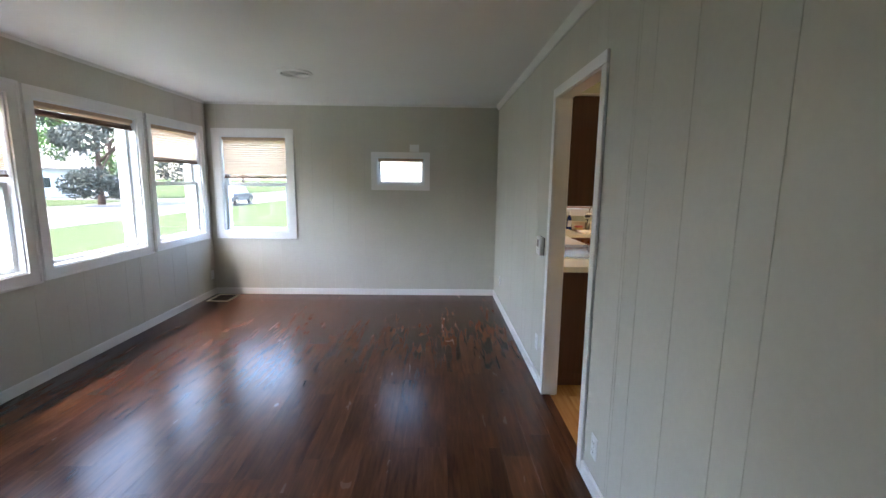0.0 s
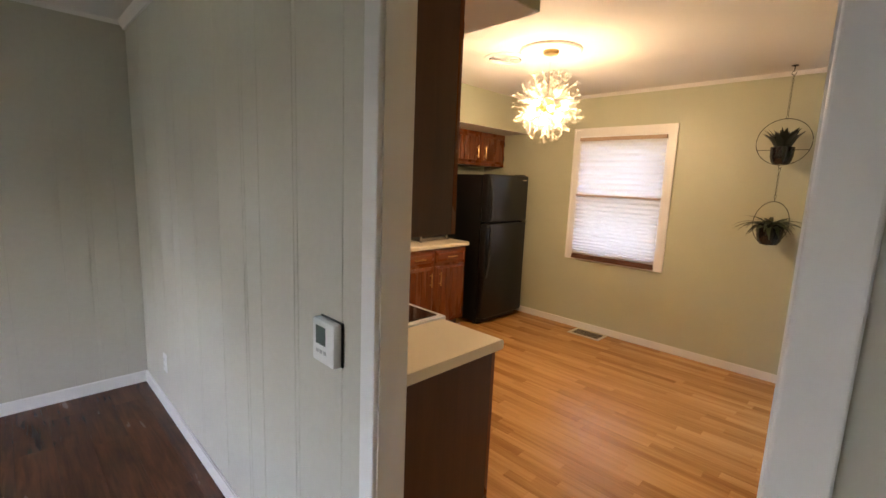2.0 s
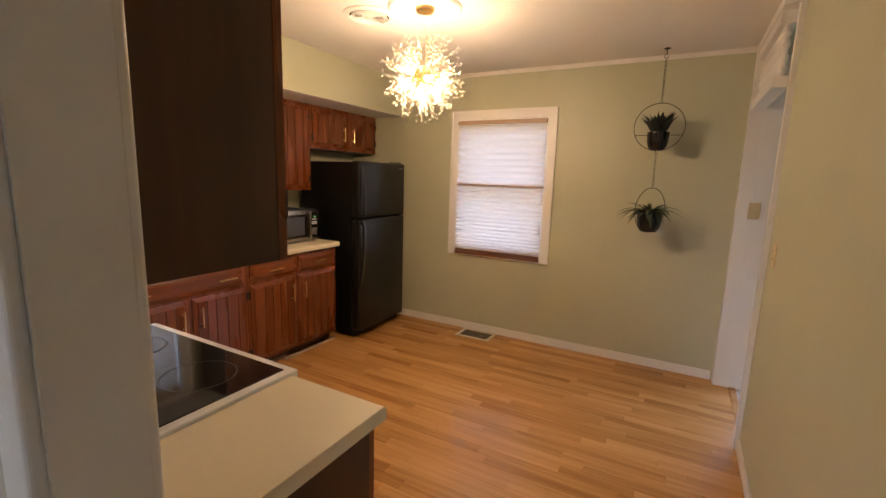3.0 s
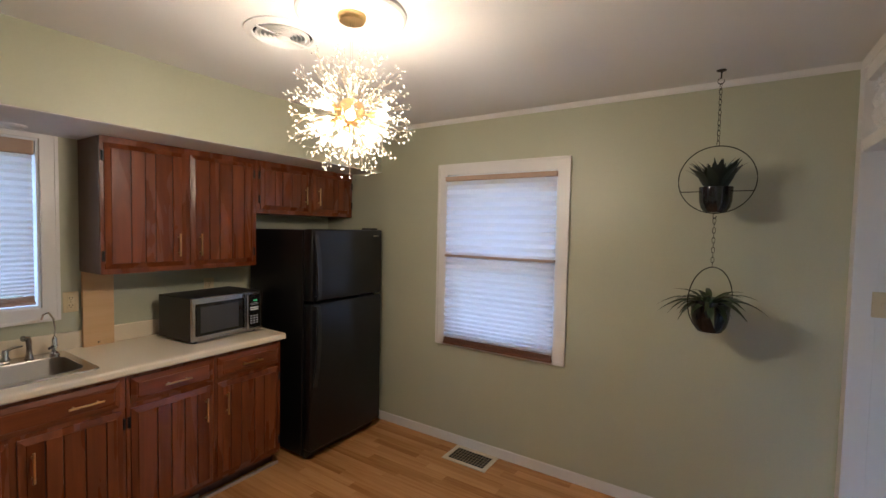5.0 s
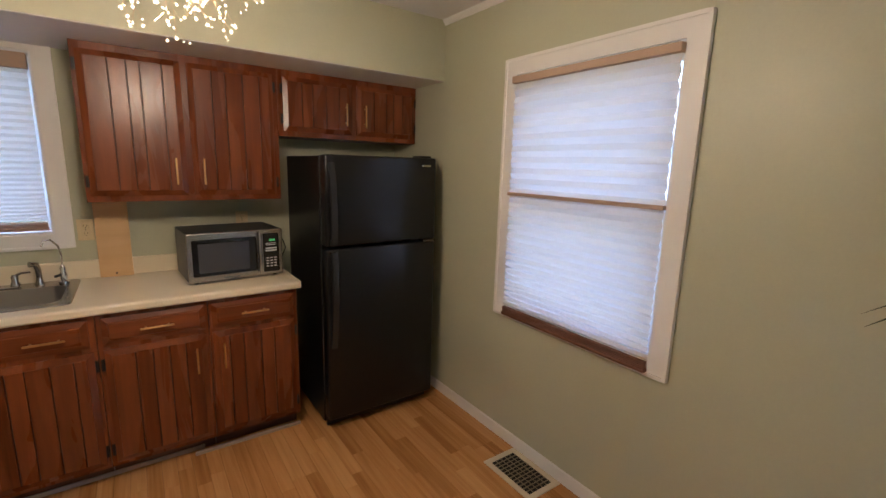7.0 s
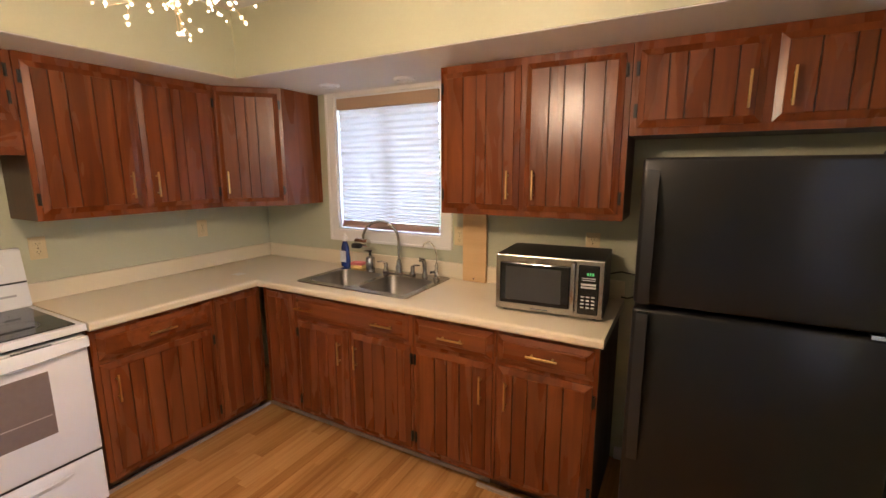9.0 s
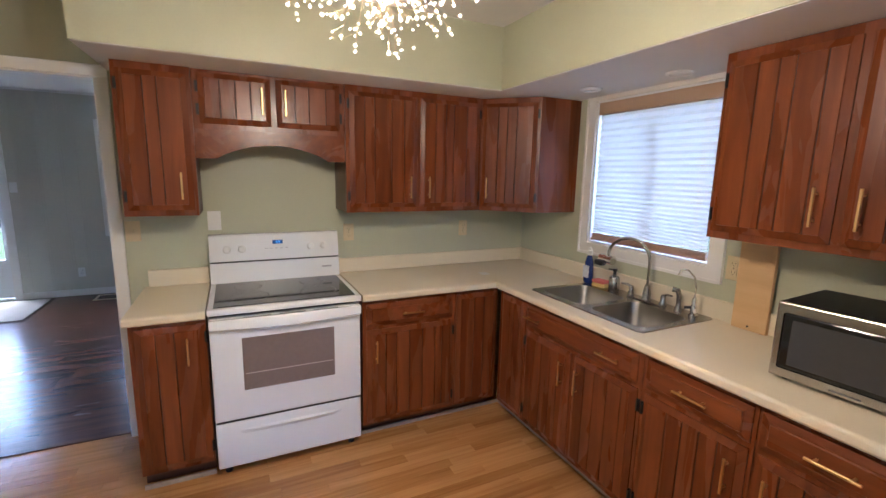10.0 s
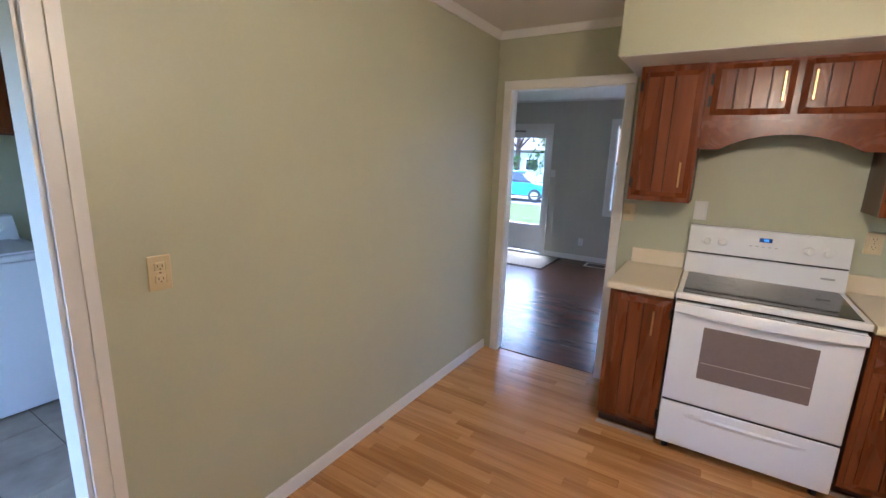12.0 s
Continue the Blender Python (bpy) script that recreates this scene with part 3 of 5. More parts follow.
UP_D, BASE_D, UB = 0.305, 0.600, 1.347
WEST = 0.015


def upper(wall, a0, a1, doors, label, z0=UB, z1=SOF - 0.006, depth=UP_D, group="wall cabinets", drop=0.03):
    depth = depth + (WEST if wall == "W" else 0)
    """doors: list of (x0, x1, pull side, hinge side) as world ranges along the wall."""
    origin = a1
    t = thing("wall_cabinet", label, "cabinet", on_wall(wall, origin), group)
    w = a1 - a0
    carcass(t, w, depth, z0, z1)
    loc = [(origin - b, origin - a, p, h) for a, b, p, h in doors]
    face_frame(t, w, depth, z0, z1, [(0, w)], [])
    for k, (x0, x1, p, h) in enumerate(loc):
        px = None
        if p:
            px = (x0 + 0.050 if p > 0 else x1 - 0.050, z0 + drop + (0.125 if z1 - z0 > 0.5 else 0.12))
        plank_door(t, x0, z0 + drop, x1, z1 - 0.035, depth, px, h, seed=int(abs(a0 + x0) * 100) + k)
    return t


# along the north wall; local x runs to world -x, so a pull at world right has p = +1
upper("N", 2.857, 3.770, [(2.875, 3.290, 1, 1), (3.318, 3.745, -1, -1)], "double-door cherry wall cabinet beside the sink window")
upper("N", 3.772, 4.706, [(3.80, 4.232, 1, 1), (4.262, 4.69, -1, -1)], "short double-door cherry cabinet above the fridge", z0=1.715)
# along the west wall; local x runs to world -y
upper("W", 3.345, 3.672, [(3.365, 3.655, 1, 1)], "narrow single-door cherry wall cabinet beside the doorway")
upper("W", 4.452, 5.375, [(4.475, 4.902, 1, 1), (4.928, 5.352, -1, -1)], "double-door cherry wall cabinet beside the range")

# short cabinet over the range with an arched valance
hood = thing("wall_cabinet", "short double-door cherry cabinet with an arched valance over the range", "cabinet", on_wall("W", 4.451), "wall cabinets")
hw = 4.451 - 3.673
carcass(hood, hw, UP_D, 1.80, SOF - 0.006)
face_frame(hood, hw, UP_D, 1.795, SOF - 0.006, [(0, hw)], [])
plank_door(hood, 0.030, 1.822, 0.375, 2.075, UP_D, (0.375 - 0.045, 1.95), -1, 3)
plank_door(hood, 0.403, 1.822, 0.748, 2.075, UP_D, (0.403 + 0.045, 1.95), 1, 4)
bm = bmesh.new()
prof = [(0.0, 1.645), (0.10, 1.645)]
prof += [(0.10 + (hw - 0.20) * k / 24, 1.645 + 0.078 * math.sin(math.pi * k / 24) ** 0.75) for k in range(1, 24)]
prof += [(hw - 0.10, 1.645), (hw, 1.645)]
for (xa, za), (xb, zb) in zip(prof, prof[1:]):
    for y0, y1 in ((UP_D - 0.018, UP_D - 0.001),):
        v = [bm.verts.new(c) for c in ((xa, y0, za), (xb, y0, zb), (xb, y0, 1.796), (xa, y0, 1.796), (xa, y1, za), (xb, y1, zb), (xb, y1, 1.796), (xa, y1, 1.796))]
        for f in ((0, 3, 2, 1), (4, 5, 6, 7), (0, 1, 5, 4), (2, 3, 7, 6)):
            bm.faces.new([v[i] for i in f])
bmesh.ops.remove_doubles(bm, verts=bm.verts, dist=1e-5)
part("valance", bm, M_CABH, hood, "arched cherry-stained valance")

# diagonal corner cabinet
corner = thing("wall_cabinet", "diagonal corner cherry wall cabinet beside the sink window", "cabinet", pose(0, 0, 0), "wall cabinets")
P = [(KW + 0.001, 5.377), (1.42, 5.377), (1.70, 5.650), (1.70, KN - 0.001), (KW + 0.001, KN - 0.001)]
bm = bmesh.new()
lo, hi = [bm.verts.new((x, y, UB)) for x, y in P], [bm.verts.new((x, y, SOF - 0.006)) for x, y in P]
bm.faces.new(lo), bm.faces.new(hi)
for k in range(5):
    bm.faces.new((lo[k], lo[(k + 1) % 5], hi[(k + 1) % 5], hi[k]))
part("body", bm, M_CAB, corner, "cherry-stained side panel")
ang = math.degrees(math.atan2(5.650 - 5.377, 1.70 - 1.42))
face = thing("corner_face", "", "")
face.parent = corner
face.matrix_basis = pose(1.70, 5.650, 0, 0, 0, ang - 180)
dw = math.hypot(0.28, 0.273)
plank_door(face, 0.022, UB + 0.03, dw - 0.012, SOF - 0.041, 0.001, (dw - 0.055, UB + 0.155), -1, 9, 0.024)
for c in list(face.children):
    c.matrix_basis = face.matrix_basis @ c.matrix_basis
    c.parent = corner
bpy.data.objects.remove(face)


def base_unit(wall, a0, a1, fronts, label, name="base_cabinet", body_top=0.868):
    """fronts: ('door' | 'drawer', a0, a1, z0, z1, pulls, hinge) in world coordinates along the wall."""
    t = thing(name, label, "cabinet", on_wall(wall, a1), "base cabinets")
    w = a1 - a0
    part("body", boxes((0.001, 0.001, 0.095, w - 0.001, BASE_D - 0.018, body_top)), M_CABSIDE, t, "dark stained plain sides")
    part("toe_kick", boxes((0.001, 0.001, 0.001, w - 0.001, BASE_D - 0.085, 0.0945)), M_CABSIDE, t)
    face_frame(t, w, BASE_D, 0.095, 0.868, [(0.0005, w - 0.0005)], [])
    for k, (kind, b0, b1, z0, z1, pulls, hinge) in enumerate(fronts):
        x0, x1 = a1 - b1, a1 - b0
        if kind == "drawer":
            drawer_front(t, x0, z0, x1, z1, BASE_D, [a1 - p for p in pulls])
        else:
            pl = (a1 - pulls[0], z1 - 0.125) if pulls else None
            plank_door(t, x0, z0, x1, z1, BASE_D, pl, hinge, seed=int(b0 * 100))
    return t


DZ = (0.115, 0.690)
WZ = (0.712, 0.845)
base_unit("N", 1.74, 2.010, [("door", 1.775, 2.0, 0.115, 0.845, (), None)], "blind corner base panel of cherry planks", body_top=0.70)
base_unit("N", 2.012, 2.850, [("drawer", 2.035, 2.825, *WZ, (2.12, 2.68), None), ("door", 2.035, 2.422, *DZ, (2.375,), 1), ("door", 2.448, 2.835, *DZ, (2.492,), -1)], "cherry sink base with two doors and a false drawer front", body_top=0.70)
base_unit("N", 2.852, 3.304, [("drawer", 2.872, 3.290, *WZ, (3.085,), None), ("door", 2.872, 3.290, *DZ, (3.240,), 1)], "cherry base cabinet with one drawer and one door")
base_unit("N", 3.306, 3.755, [("drawer", 3.318, 3.735, *WZ, (3.525,), None), ("door", 3.318, 3.735, *DZ, (3.365,), -1)], "end cherry base cabinet with one drawer and one door")
base_unit("W", 5.06, 5.375, [("door", 5.07, 5.36, 0.115, 0.845, (), None)], "blind corner base panel of cherry planks")
base_unit("W", 4.465, 5.058, [("drawer", 4.490, 5.040, *WZ, (4.765,), None), ("door", 4.490, 5.040, *DZ, (4.540,), -1)], "cherry base cabinet with one drawer and one door beside the range")
base_unit("W", 3.362, 3.682, [("door", 3.385, 3.672, 0.115, 0.845, (3.600,), -1)], "narrow cherry base cabinet beside the doorway")

shoe = bmesh.new()
box(shoe, 1.64, 5.452, 0.001, 3.25, 5.466, 0.022), box(shoe, 3.20, 5.40, 0.001, 3.76, 5.416, 0.016), box(shoe, 1.622, 4.47, 0.001, 1.636, 5.452, 0.022), box(shoe, 1.66, 3.362, 0.001, 1.673, 3.68, 0.022)
structure("trim_shoe", shoe, M_SHOE, "worn pale shoe moulding under the cabinets", "moulding")

# ---- worktop: rounded front edge, raised backsplash, cut-out for the sink ----
CT, CTH = 0.910, 0.040
SINK = (1.985, 2.745, 5.455, 5.905)


def edge_strip(bm, p0, p1, outward, r=0.014):
    """Rounded nosing along a line, its front at the line."""
    d = 0.06
    prof = [(d, 0), (r, 0)] + [(r - r * math.sin(a), -r + r * math.cos(a)) for a in (0.5, 1.0, 1.45)] + [(0, -CTH + 0.008), (0.006, -CTH), (d, -CTH)]
    ends = [[bm.verts.new((x - outward[0] * q, y - outward[1] * q, CT + h)) for q, h in prof] for x, y in (p0, p1)]
    k = len(prof)
    for i in range(k):
        bm.faces.new((ends[0][i], ends[0][(i + 1) % k], ends[1][(i + 1) % k], ends[1][i]))
    bm.faces.new(ends[0]), bm.faces.new(ends[1][::-1])


FX, FY = 1.735, 5.337
bm = bmesh.new()
edge_strip(bm, (FX, FY), (3.772, FY), (0, -1))
edge_strip(bm, (FX, 4.462), (FX, FY), (1, 0))
for d in ((KW, 4.462, FX - 0.06, FY), (KW, FY, FX, KN), (FX, FY + 0.06, SINK[0], KN), (SINK[0], FY + 0.06, SINK[1], SINK[2]), (SINK[0], SINK[3], SINK[1], KN), (SINK[1], FY + 0.06, 3.772, KN)):
    box(bm, d[0], d[1], CT - CTH, d[2], d[3], CT)
bmesh.ops.remove_doubles(bm, verts=bm.verts, dist=1e-4)
worktop = tagged(part("worktop", bm, M_COUNTER), "cream laminate worktop with rounded front edge", "worktop")
bs = join(soft(KW + 0.022, KN - 0.021, CT, 3.772, KN - 0.001, CT + 0.098, 0.005), soft(KW + 0.001, 4.462, CT, KW + 0.021, KN - 0.001, CT + 0.098, 0.005))
part("backsplash", bs, M_COUNTER, worktop)
bm = bmesh.new()
edge_strip(bm, (FX, 3.349), (FX, 3.683), (1, 0))
box(bm, KW, 3.349, CT - CTH, FX - 0.06, 3.683, CT)
bmesh.ops.remove_doubles(bm, verts=bm.verts, dist=1e-4)
small_top = tagged(part("worktop", bm, M_COUNTER), "short cream laminate worktop between doorway and range", "worktop")
part("backsplash", soft(KW + 0.001, 3.37, CT, KW + 0.021, 3.683, CT + 0.098, 0.005), M_COUNTER, small_top)

# ---- fridge ----
fr = thing("refrigerator", "black top-freezer refrigerator standing in the corner", "refrigerator", pose(3.875, 5.90, 0))
FW, FB = 0.71, -0.60
part("body", soft(0, FB, 0.03, FW, 0, 1.605, 0.006), M_BLACK, fr)
part("kick_grille", boxes((0.01, FB - 0.02, 0.012, FW - 0.01, FB - 0.001, 0.07)), M_BLACKPLASTIC, fr)
for name, z0, z1 in (("freezer_door", 1.115, 1.612), ("fridge_door", 0.075, 1.100)):
    d = part(name, soft(0, FB - 0.092, z0, FW, FB - 0.006, z1, 0.014, 3), M_BLACK, fr, "black textured door", True)
    up = name == "freezer_door"
    za, zb = (z0 + 0.01, z1 - 0.04) if up else (z1 - 0.01, z0 + 0.45)
    f = FB - 0.092
    path = [(0.035, f - 0.030, za), (0.035, f - 0.045, za + (zb - za) * 0.10), (0.035, f - 0.045, za + (zb - za) * 0.45), (0.035, f - 0.030, za + (zb - za) * 0.75), (0.035, f - 0.004, zb)]
    hb = bmesh.new()
    ring = []
    for x, y, z in path:
        ring.append([hb.verts.new(c) for c in ((x - 0.018, y, z), (x + 0.018, y, z), (x + 0.016, y + 0.016, z), (x - 0.016, y + 0.016, z))])
    for a, b in zip(ring, ring[1:]):
        for k in range(4):
            hb.faces.new((a[k], a[(k + 1) % 4], b[(k + 1) % 4], b[k]))
    hb.faces.new(ring[0]), hb.faces.new(ring[-1])
    box(hb, 0.019, f - 0.02, min(za, za + 0.03 if up else za - 0.03), 0.051, f, max(za, za + 0.03 if up else za - 0.03))
    part("handle", hb, M_BLACKPLASTIC, d, "long curved black handle", True)
    if up:
        part("badge", boxes((FW - 0.105, f - 0.0015, z1 - 0.052, FW - 0.045, f, z1 - 0.042)), M_STEEL, d, "small silver badge")
part("hinge_cover", boxes((FW - 0.09, FB - 0.098, 1.101, FW - 0.005, FB - 0.01, 1.114)), M_STEEL, fr, "silver middle hinge")
part("top_hinge", soft(FW - 0.09, FB - 0.06, 1.606, FW - 0.02, FB + 0.05, 1.625, 0.006), M_BLACKPLASTIC, fr)
for x in (0.05, FW - 0.05):
    part("foot", lathe([(0.02, 0), (0.02, 0.035)], 12, (x, -0.55, 0)), M_BLACKPLASTIC, fr)
    part("foot", lathe([(0.02, 0), (0.02, 0.035)], 12, (x, -0.05, 0)), M_BLACKPLASTIC, fr)

# ---- range ----
rg = thing("range", "white electric range with black glass cooktop", "range", on_wall("W", 4.447))
RW = 0.757
part("body", soft(0.002, 0.02, 0.045, RW - 0.002, 0.60, 0.885, 0.004), M_ENAMEL, rg)
part("cooktop", soft(0, 0.10, 0.886, RW, 0.655, 0.918, 0.006), M_ENAMEL, rg)
part("cooktop_glass", soft(0.028, 0.125, 0.9165, RW - 0.028, 0.625, 0.9215, 0.002), M_BLACKGLASS, rg, "glossy black ceramic glass")
for x, y, r in ((0.2, 0.25, 0.075), (0.2, 0.47, 0.1), (0.56, 0.25, 0.075), (0.56, 0.47, 0.1)):
    part("burner_ring", lathe([(r, 0), (r, 0.0006), (r - 0.004, 0.0006), (r - 0.004, 0)], 40, (x, y, 0.9213)), plain("burner_mark", (0.05, 0.05, 0.05), 0.3, relief=0) if "burner_mark" not in bpy.data.materials else bpy.data.materials["burner_mark"], rg)
bm = bmesh.new()
prof = [(0.02, 0.918), (0.105, 0.918), (0.085, 1.030), (0.085, 1.040), (0.062, 1.195), (0.052, 1.203), (0.02, 1.203)]
ends = [[bm.verts.new((x, y, z)) for y, z in prof] for x in (0.0, RW)]
for i in range(len(prof)):
    j = (i + 1) % len(prof)
    bm.faces.new((ends[0][i], ends[0][j], ends[1][j], ends[1][i]))
bm.faces.new(ends[0]), bm.faces.new(ends[1][::-1])
guard = part("backguard", bm, M_ENAMEL, rg)
part("shadow_gap", boxes((0.003, 0.05, 1.0365, RW - 0.003, 0.0890, 1.0445)), M_BLACKPLASTIC, rg)


def on_guard(x, z):
    return (x, 0.085 + (z - 1.04) * (0.062 - 0.085) / (1.195 - 1.04), z)


tilt = math.degrees(math.atan2(0.023, 0.155))
knob_mesh = mesh_of("knob", join(lathe([(0.024, 0), (0.024, 0.006), (0.019, 0.008), (0.017, 0.022), (0, 0.022)], 24), boxes((-0.004, -0.018, 0.010, 0.004, 0.018, 0.030))), M_WHITEPLASTIC)
for x in (0.095, 0.178, 0.580, 0.662):
    k = new("knob", knob_mesh)
    k.parent = rg
    k.matrix_basis = pose(*on_guard(x, 1.115), -90 + tilt, 0, 0)
    smooth(k)
disp = boxes((-0.030, -0.012, 0.0, 0.030, 0.012, 0.0015))
dp = part("display", disp, plain("blue_display", (0.03, 0.10, 0.35), 0.2, relief=0), rg, "blue lit clock display")
dp.matrix_basis = pose(*on_guard(0.375, 1.150), -90 + tilt, 0, 0)
dg = part("digits", boxes(*[(-0.014 + k * 0.009, -0.007, 0.0016, -0.014 + k * 0.009 + 0.005, 0.007, 0.002) for k in range(3)]), glow("blue_digits", (0.1, 0.4, 1.0), 0.05), dp)
pm = part("key_marks", boxes(*[(-0.06 + k * 0.03, -0.002, 0, -0.045 + k * 0.03, 0.002, 0.0008) for k in range(5)]), plain("grey_print", (0.4, 0.4, 0.42), 0.5, relief=0), rg)
pm.matrix_basis = pose(*on_guard(0.375, 1.112), -90 + tilt, 0, 0)
mk = part("maker_mark", boxes((0.05, 0.0995, 0.975, 0.11, 0.1005, 0.985)), bpy.data.materials["grey_print"], rg)
mk.matrix_basis = pose(0, -0.0035, 0)
od = part("oven_door", soft(0.004, 0.602, 0.318, RW - 0.004, 0.640, 0.866, 0.008, 3), M_ENAMEL, rg, "white oven door", True)
part("oven_window", soft(0.150, 0.6385, 0.475, 0.610, 0.6425, 0.755, 0.002), M_OVENGLASS, od, "greyish see-through oven window")
part("oven_rack", boxes((0.160, 0.6426, 0.562, 0.600, 0.6434, 0.566)), plain("rack_wire", (0.42, 0.36, 0.34), 0.3, relief=0), od, "pale rack line behind the glass")
bm = bmesh.new()
pr = []
for k in range(17):
    u = k / 16
    x = 0.006 + (RW - 0.012) * u
    out = 0.640 + 0.030 + 0.012 * math.sin(math.pi * u)
    droop = 0.822 - 0.012 * math.sin(math.pi * u)
    pr.append([bm.verts.new(c) for c in ((x, 0.638, 0.862), (x, out - 0.008, 0.866), (x, out, 0.856), (x, out, droop), (x, out - 0.012, droop - 0.008), (x, 0.638, droop + 0.012))])
for a, b in zip(pr, pr[1:]):
    for i in range(6):
        bm.faces.new((a[i], a[(i + 1) % 6], b[(i + 1) % 6], b[i]))
bm.faces.new(pr[0]), bm.faces.new(pr[-1])
part("oven_handle", bm, M_ENAMEL, od, "white full-width handle", True)
vents = [(0.13 + 0.010 * k, 0.649, 0.8600, 0.136 + 0.010 * k, 0.6625, 0.8690) for k in range(50) if k % 17 < 13]
part("vent_slots", boxes(*vents), M_BLACKPLASTIC, rg)["kind"] = "stuff"
part("oven_gap", boxes((0.006, 0.59, 0.868, RW - 0.006, 0.612, 0.8855)), M_BLACKPLASTIC, rg)
dr = part("drawer", soft(0.004, 0.602, 0.055, RW - 0.004, 0.636, 0.305, 0.008, 3), M_ENAMEL, rg, "white storage drawer", True)
part("drawer_gap", boxes((0.008, 0.58, 0.3055, RW - 0.008, 0.630, 0.3175)), M_BLACKPLASTIC, rg)
bm = bmesh.new()
pr = []
for k in range(13):
    u = k / 12
    s = math.sin(math.pi * u) ** 0.5
    x = 0.12 + 0.52 * u
    pr.append([bm.verts.new(c) for c in ((x, 0.634, 0.262), (x, 0.636 + 0.012 * s, 0.258 - 0.006 * s), (x, 0.636 + 0.008 * s, 0.245 - 0.008 * s), (x, 0.634, 0.230))])
for a, b in zip(pr, pr[1:]):
    for i in range(3):
        bm.faces.new((a[i], a[i + 1], b[i + 1], b[i]))
part("drawer_grip", bm, M_ENAMEL, dr, "moulded white grip", True)
for x in (0.05, RW - 0.05):
    for y in (0.08, 0.57):
        part("foot", lathe([(0.018, 0), (0.018, 0.05)], 10, (x, y, 0)), M_BLACKPLASTIC, rg)

# ---- microwave ----
mw = thing("microwave", "stainless and black countertop microwave on the worktop", "microwave", pose(3.708, 5.895, CT, 0, 0, 184))
MWW, MWD, MWH = 0.49, 0.355, 0.275
part("case", soft(0, 0, 0.012, MWW, MWD - 0.02, MWH, 0.005), M_BLACKPLASTIC, mw, "black painted case")
fp = part("front", soft(0, MWD - 0.021, 0.012, MWW, MWD, MWH, 0.005), M_STEEL, mw, "brushed steel front")
part("door_glass", soft(0.145, MWD - 0.002, 0.045, MWW - 0.022, MWD + 0.003, MWH - 0.035, 0.006), M_BLACKGLASS, fp)
part("door_screen", boxes((0.185, MWD + 0.0028, 0.062, MWW - 0.050, MWD + 0.0036, MWH - 0.055)), plain("window_screen", (0.05, 0.05, 0.052), 0.25, relief=0), fp)
part("control_panel", soft(0.022, MWD - 0.002, 0.030, 0.110, MWD + 0.003, MWH - 0.022, 0.004), M_BLACKGLASS, fp)
part("handle", soft(0.122, MWD + 0.012, 0.030, 0.140, MWD + 0.028, MWH - 0.012, 0.005), M_STEEL, fp, "upright steel bar handle", True)
part("handle_post", boxes((0.126, MWD - 0.001, 0.045, 0.136, MWD + 0.013, 0.060), (0.126, MWD - 0.001, MWH - 0.045, 0.136, MWD + 0.013, MWH - 0.03)), M_STEEL, fp)
part("clock", boxes(*[(0.045 + k * 0.011, MWD + 0.0031, 0.208, 0.052 + k * 0.011, MWD + 0.0037, 0.220) for k in range(3)]), glow("green_digits", (0.15, 0.9, 0.3), 0.007), fp, "green clock digits")
M_KEY = plain("key_print", (0.6, 0.6, 0.6), 0.4, relief=0)
keys = [(0.035, MWD + 0.0031, 0.150 + k * 0.013, 0.098, MWD + 0.0045, 0.158 + k * 0.013) for k in range(2)]
keys += [(0.038 + c * 0.022, MWD + 0.0031, 0.060 + r * 0.016, 0.052 + c * 0.022, MWD + 0.004, 0.066 + r * 0.016) for r in range(4) for c in range(3)]
keys += [(0.038, MWD + 0.0031, 0.185 + k * 0.009, 0.095, MWD + 0.0036, 0.188 + k * 0.009) for k in range(2)]
part("keys", boxes(*keys), M_KEY, fp, "pale keypad marks")["kind"] = "stuff"
part("maker_mark", boxes((0.24, MWD + 0.0001, 0.022, 0.32, MWD + 0.0008, 0.028)), plain("dark_print", (0.12, 0.12, 0.12), 0.4, relief=0), fp)
for x in (0.04, MWW - 0.04):
    for y in (0.04, MWD - 0.04):
        part("foot", lathe([(0.013, 0), (0.013, 0.013)], 10, (x, y, 0)), M_BLACKPLASTIC, mw)
cord = [(3.71, 5.88, 1.06), (3.76, 5.88, 1.075), (3.83, 5.90, 1.06), (3.852, 5.92, 1.00), (3.835, 5.94, 0.945), (3.79, 5.945, 0.925), (3.76, 5.94, 0.93)]
cordset = tagged(part("power_cord", tube(cord, 0.004, 8), M_BLACKPLASTIC, None, "", True), "black power cord behind the microwave", "cord")


# ---- sink and what stands at it ----
def rounded(x0, y0, x1, y1, r, n=5):
    pts = []
    for cx, cy, a in ((x1 - r, y1 - r, 0), (x0 + r, y1 - r, 90), (x0 + r, y0 + r, 180), (x1 - r, y0 + r, 270)):
        for k in range(n + 1):
            t = radians(a + 90 * k / n)
            pts.append((cx + r * math.cos(t), cy + r * math.sin(t)))
    return pts


sink = thing("sink", "double-bowl stainless steel drop-in sink", "sink", pose(0, 0, 0))
bm = bmesh.new()
loops = [rounded(1.965, 5.435, 2.770, 5.945, 0.03), rounded(2.005, 5.480, 2.352, 5.825, 0.06), rounded(2.392, 5.480, 2.730, 5.825, 0.06)]
edges = []
for pts in loops:
    vs = [bm.verts.new((x, y, CT + 0.005)) for x, y in pts]
    edges += [bm.edges.new((vs[k], vs[(k + 1) % len(vs)])) for k in range(len(vs))]
bmesh.ops.triangle_fill(bm, use_beauty=True, edges=edges)
outer = rounded(1.965, 5.435, 2.770, 5.945, 0.03)
outer2 = rounded(1.961, 5.431, 2.774, 5.949, 0.032)
a = [bm.verts.new((x, y, CT + 0.005)) for x, y in outer]
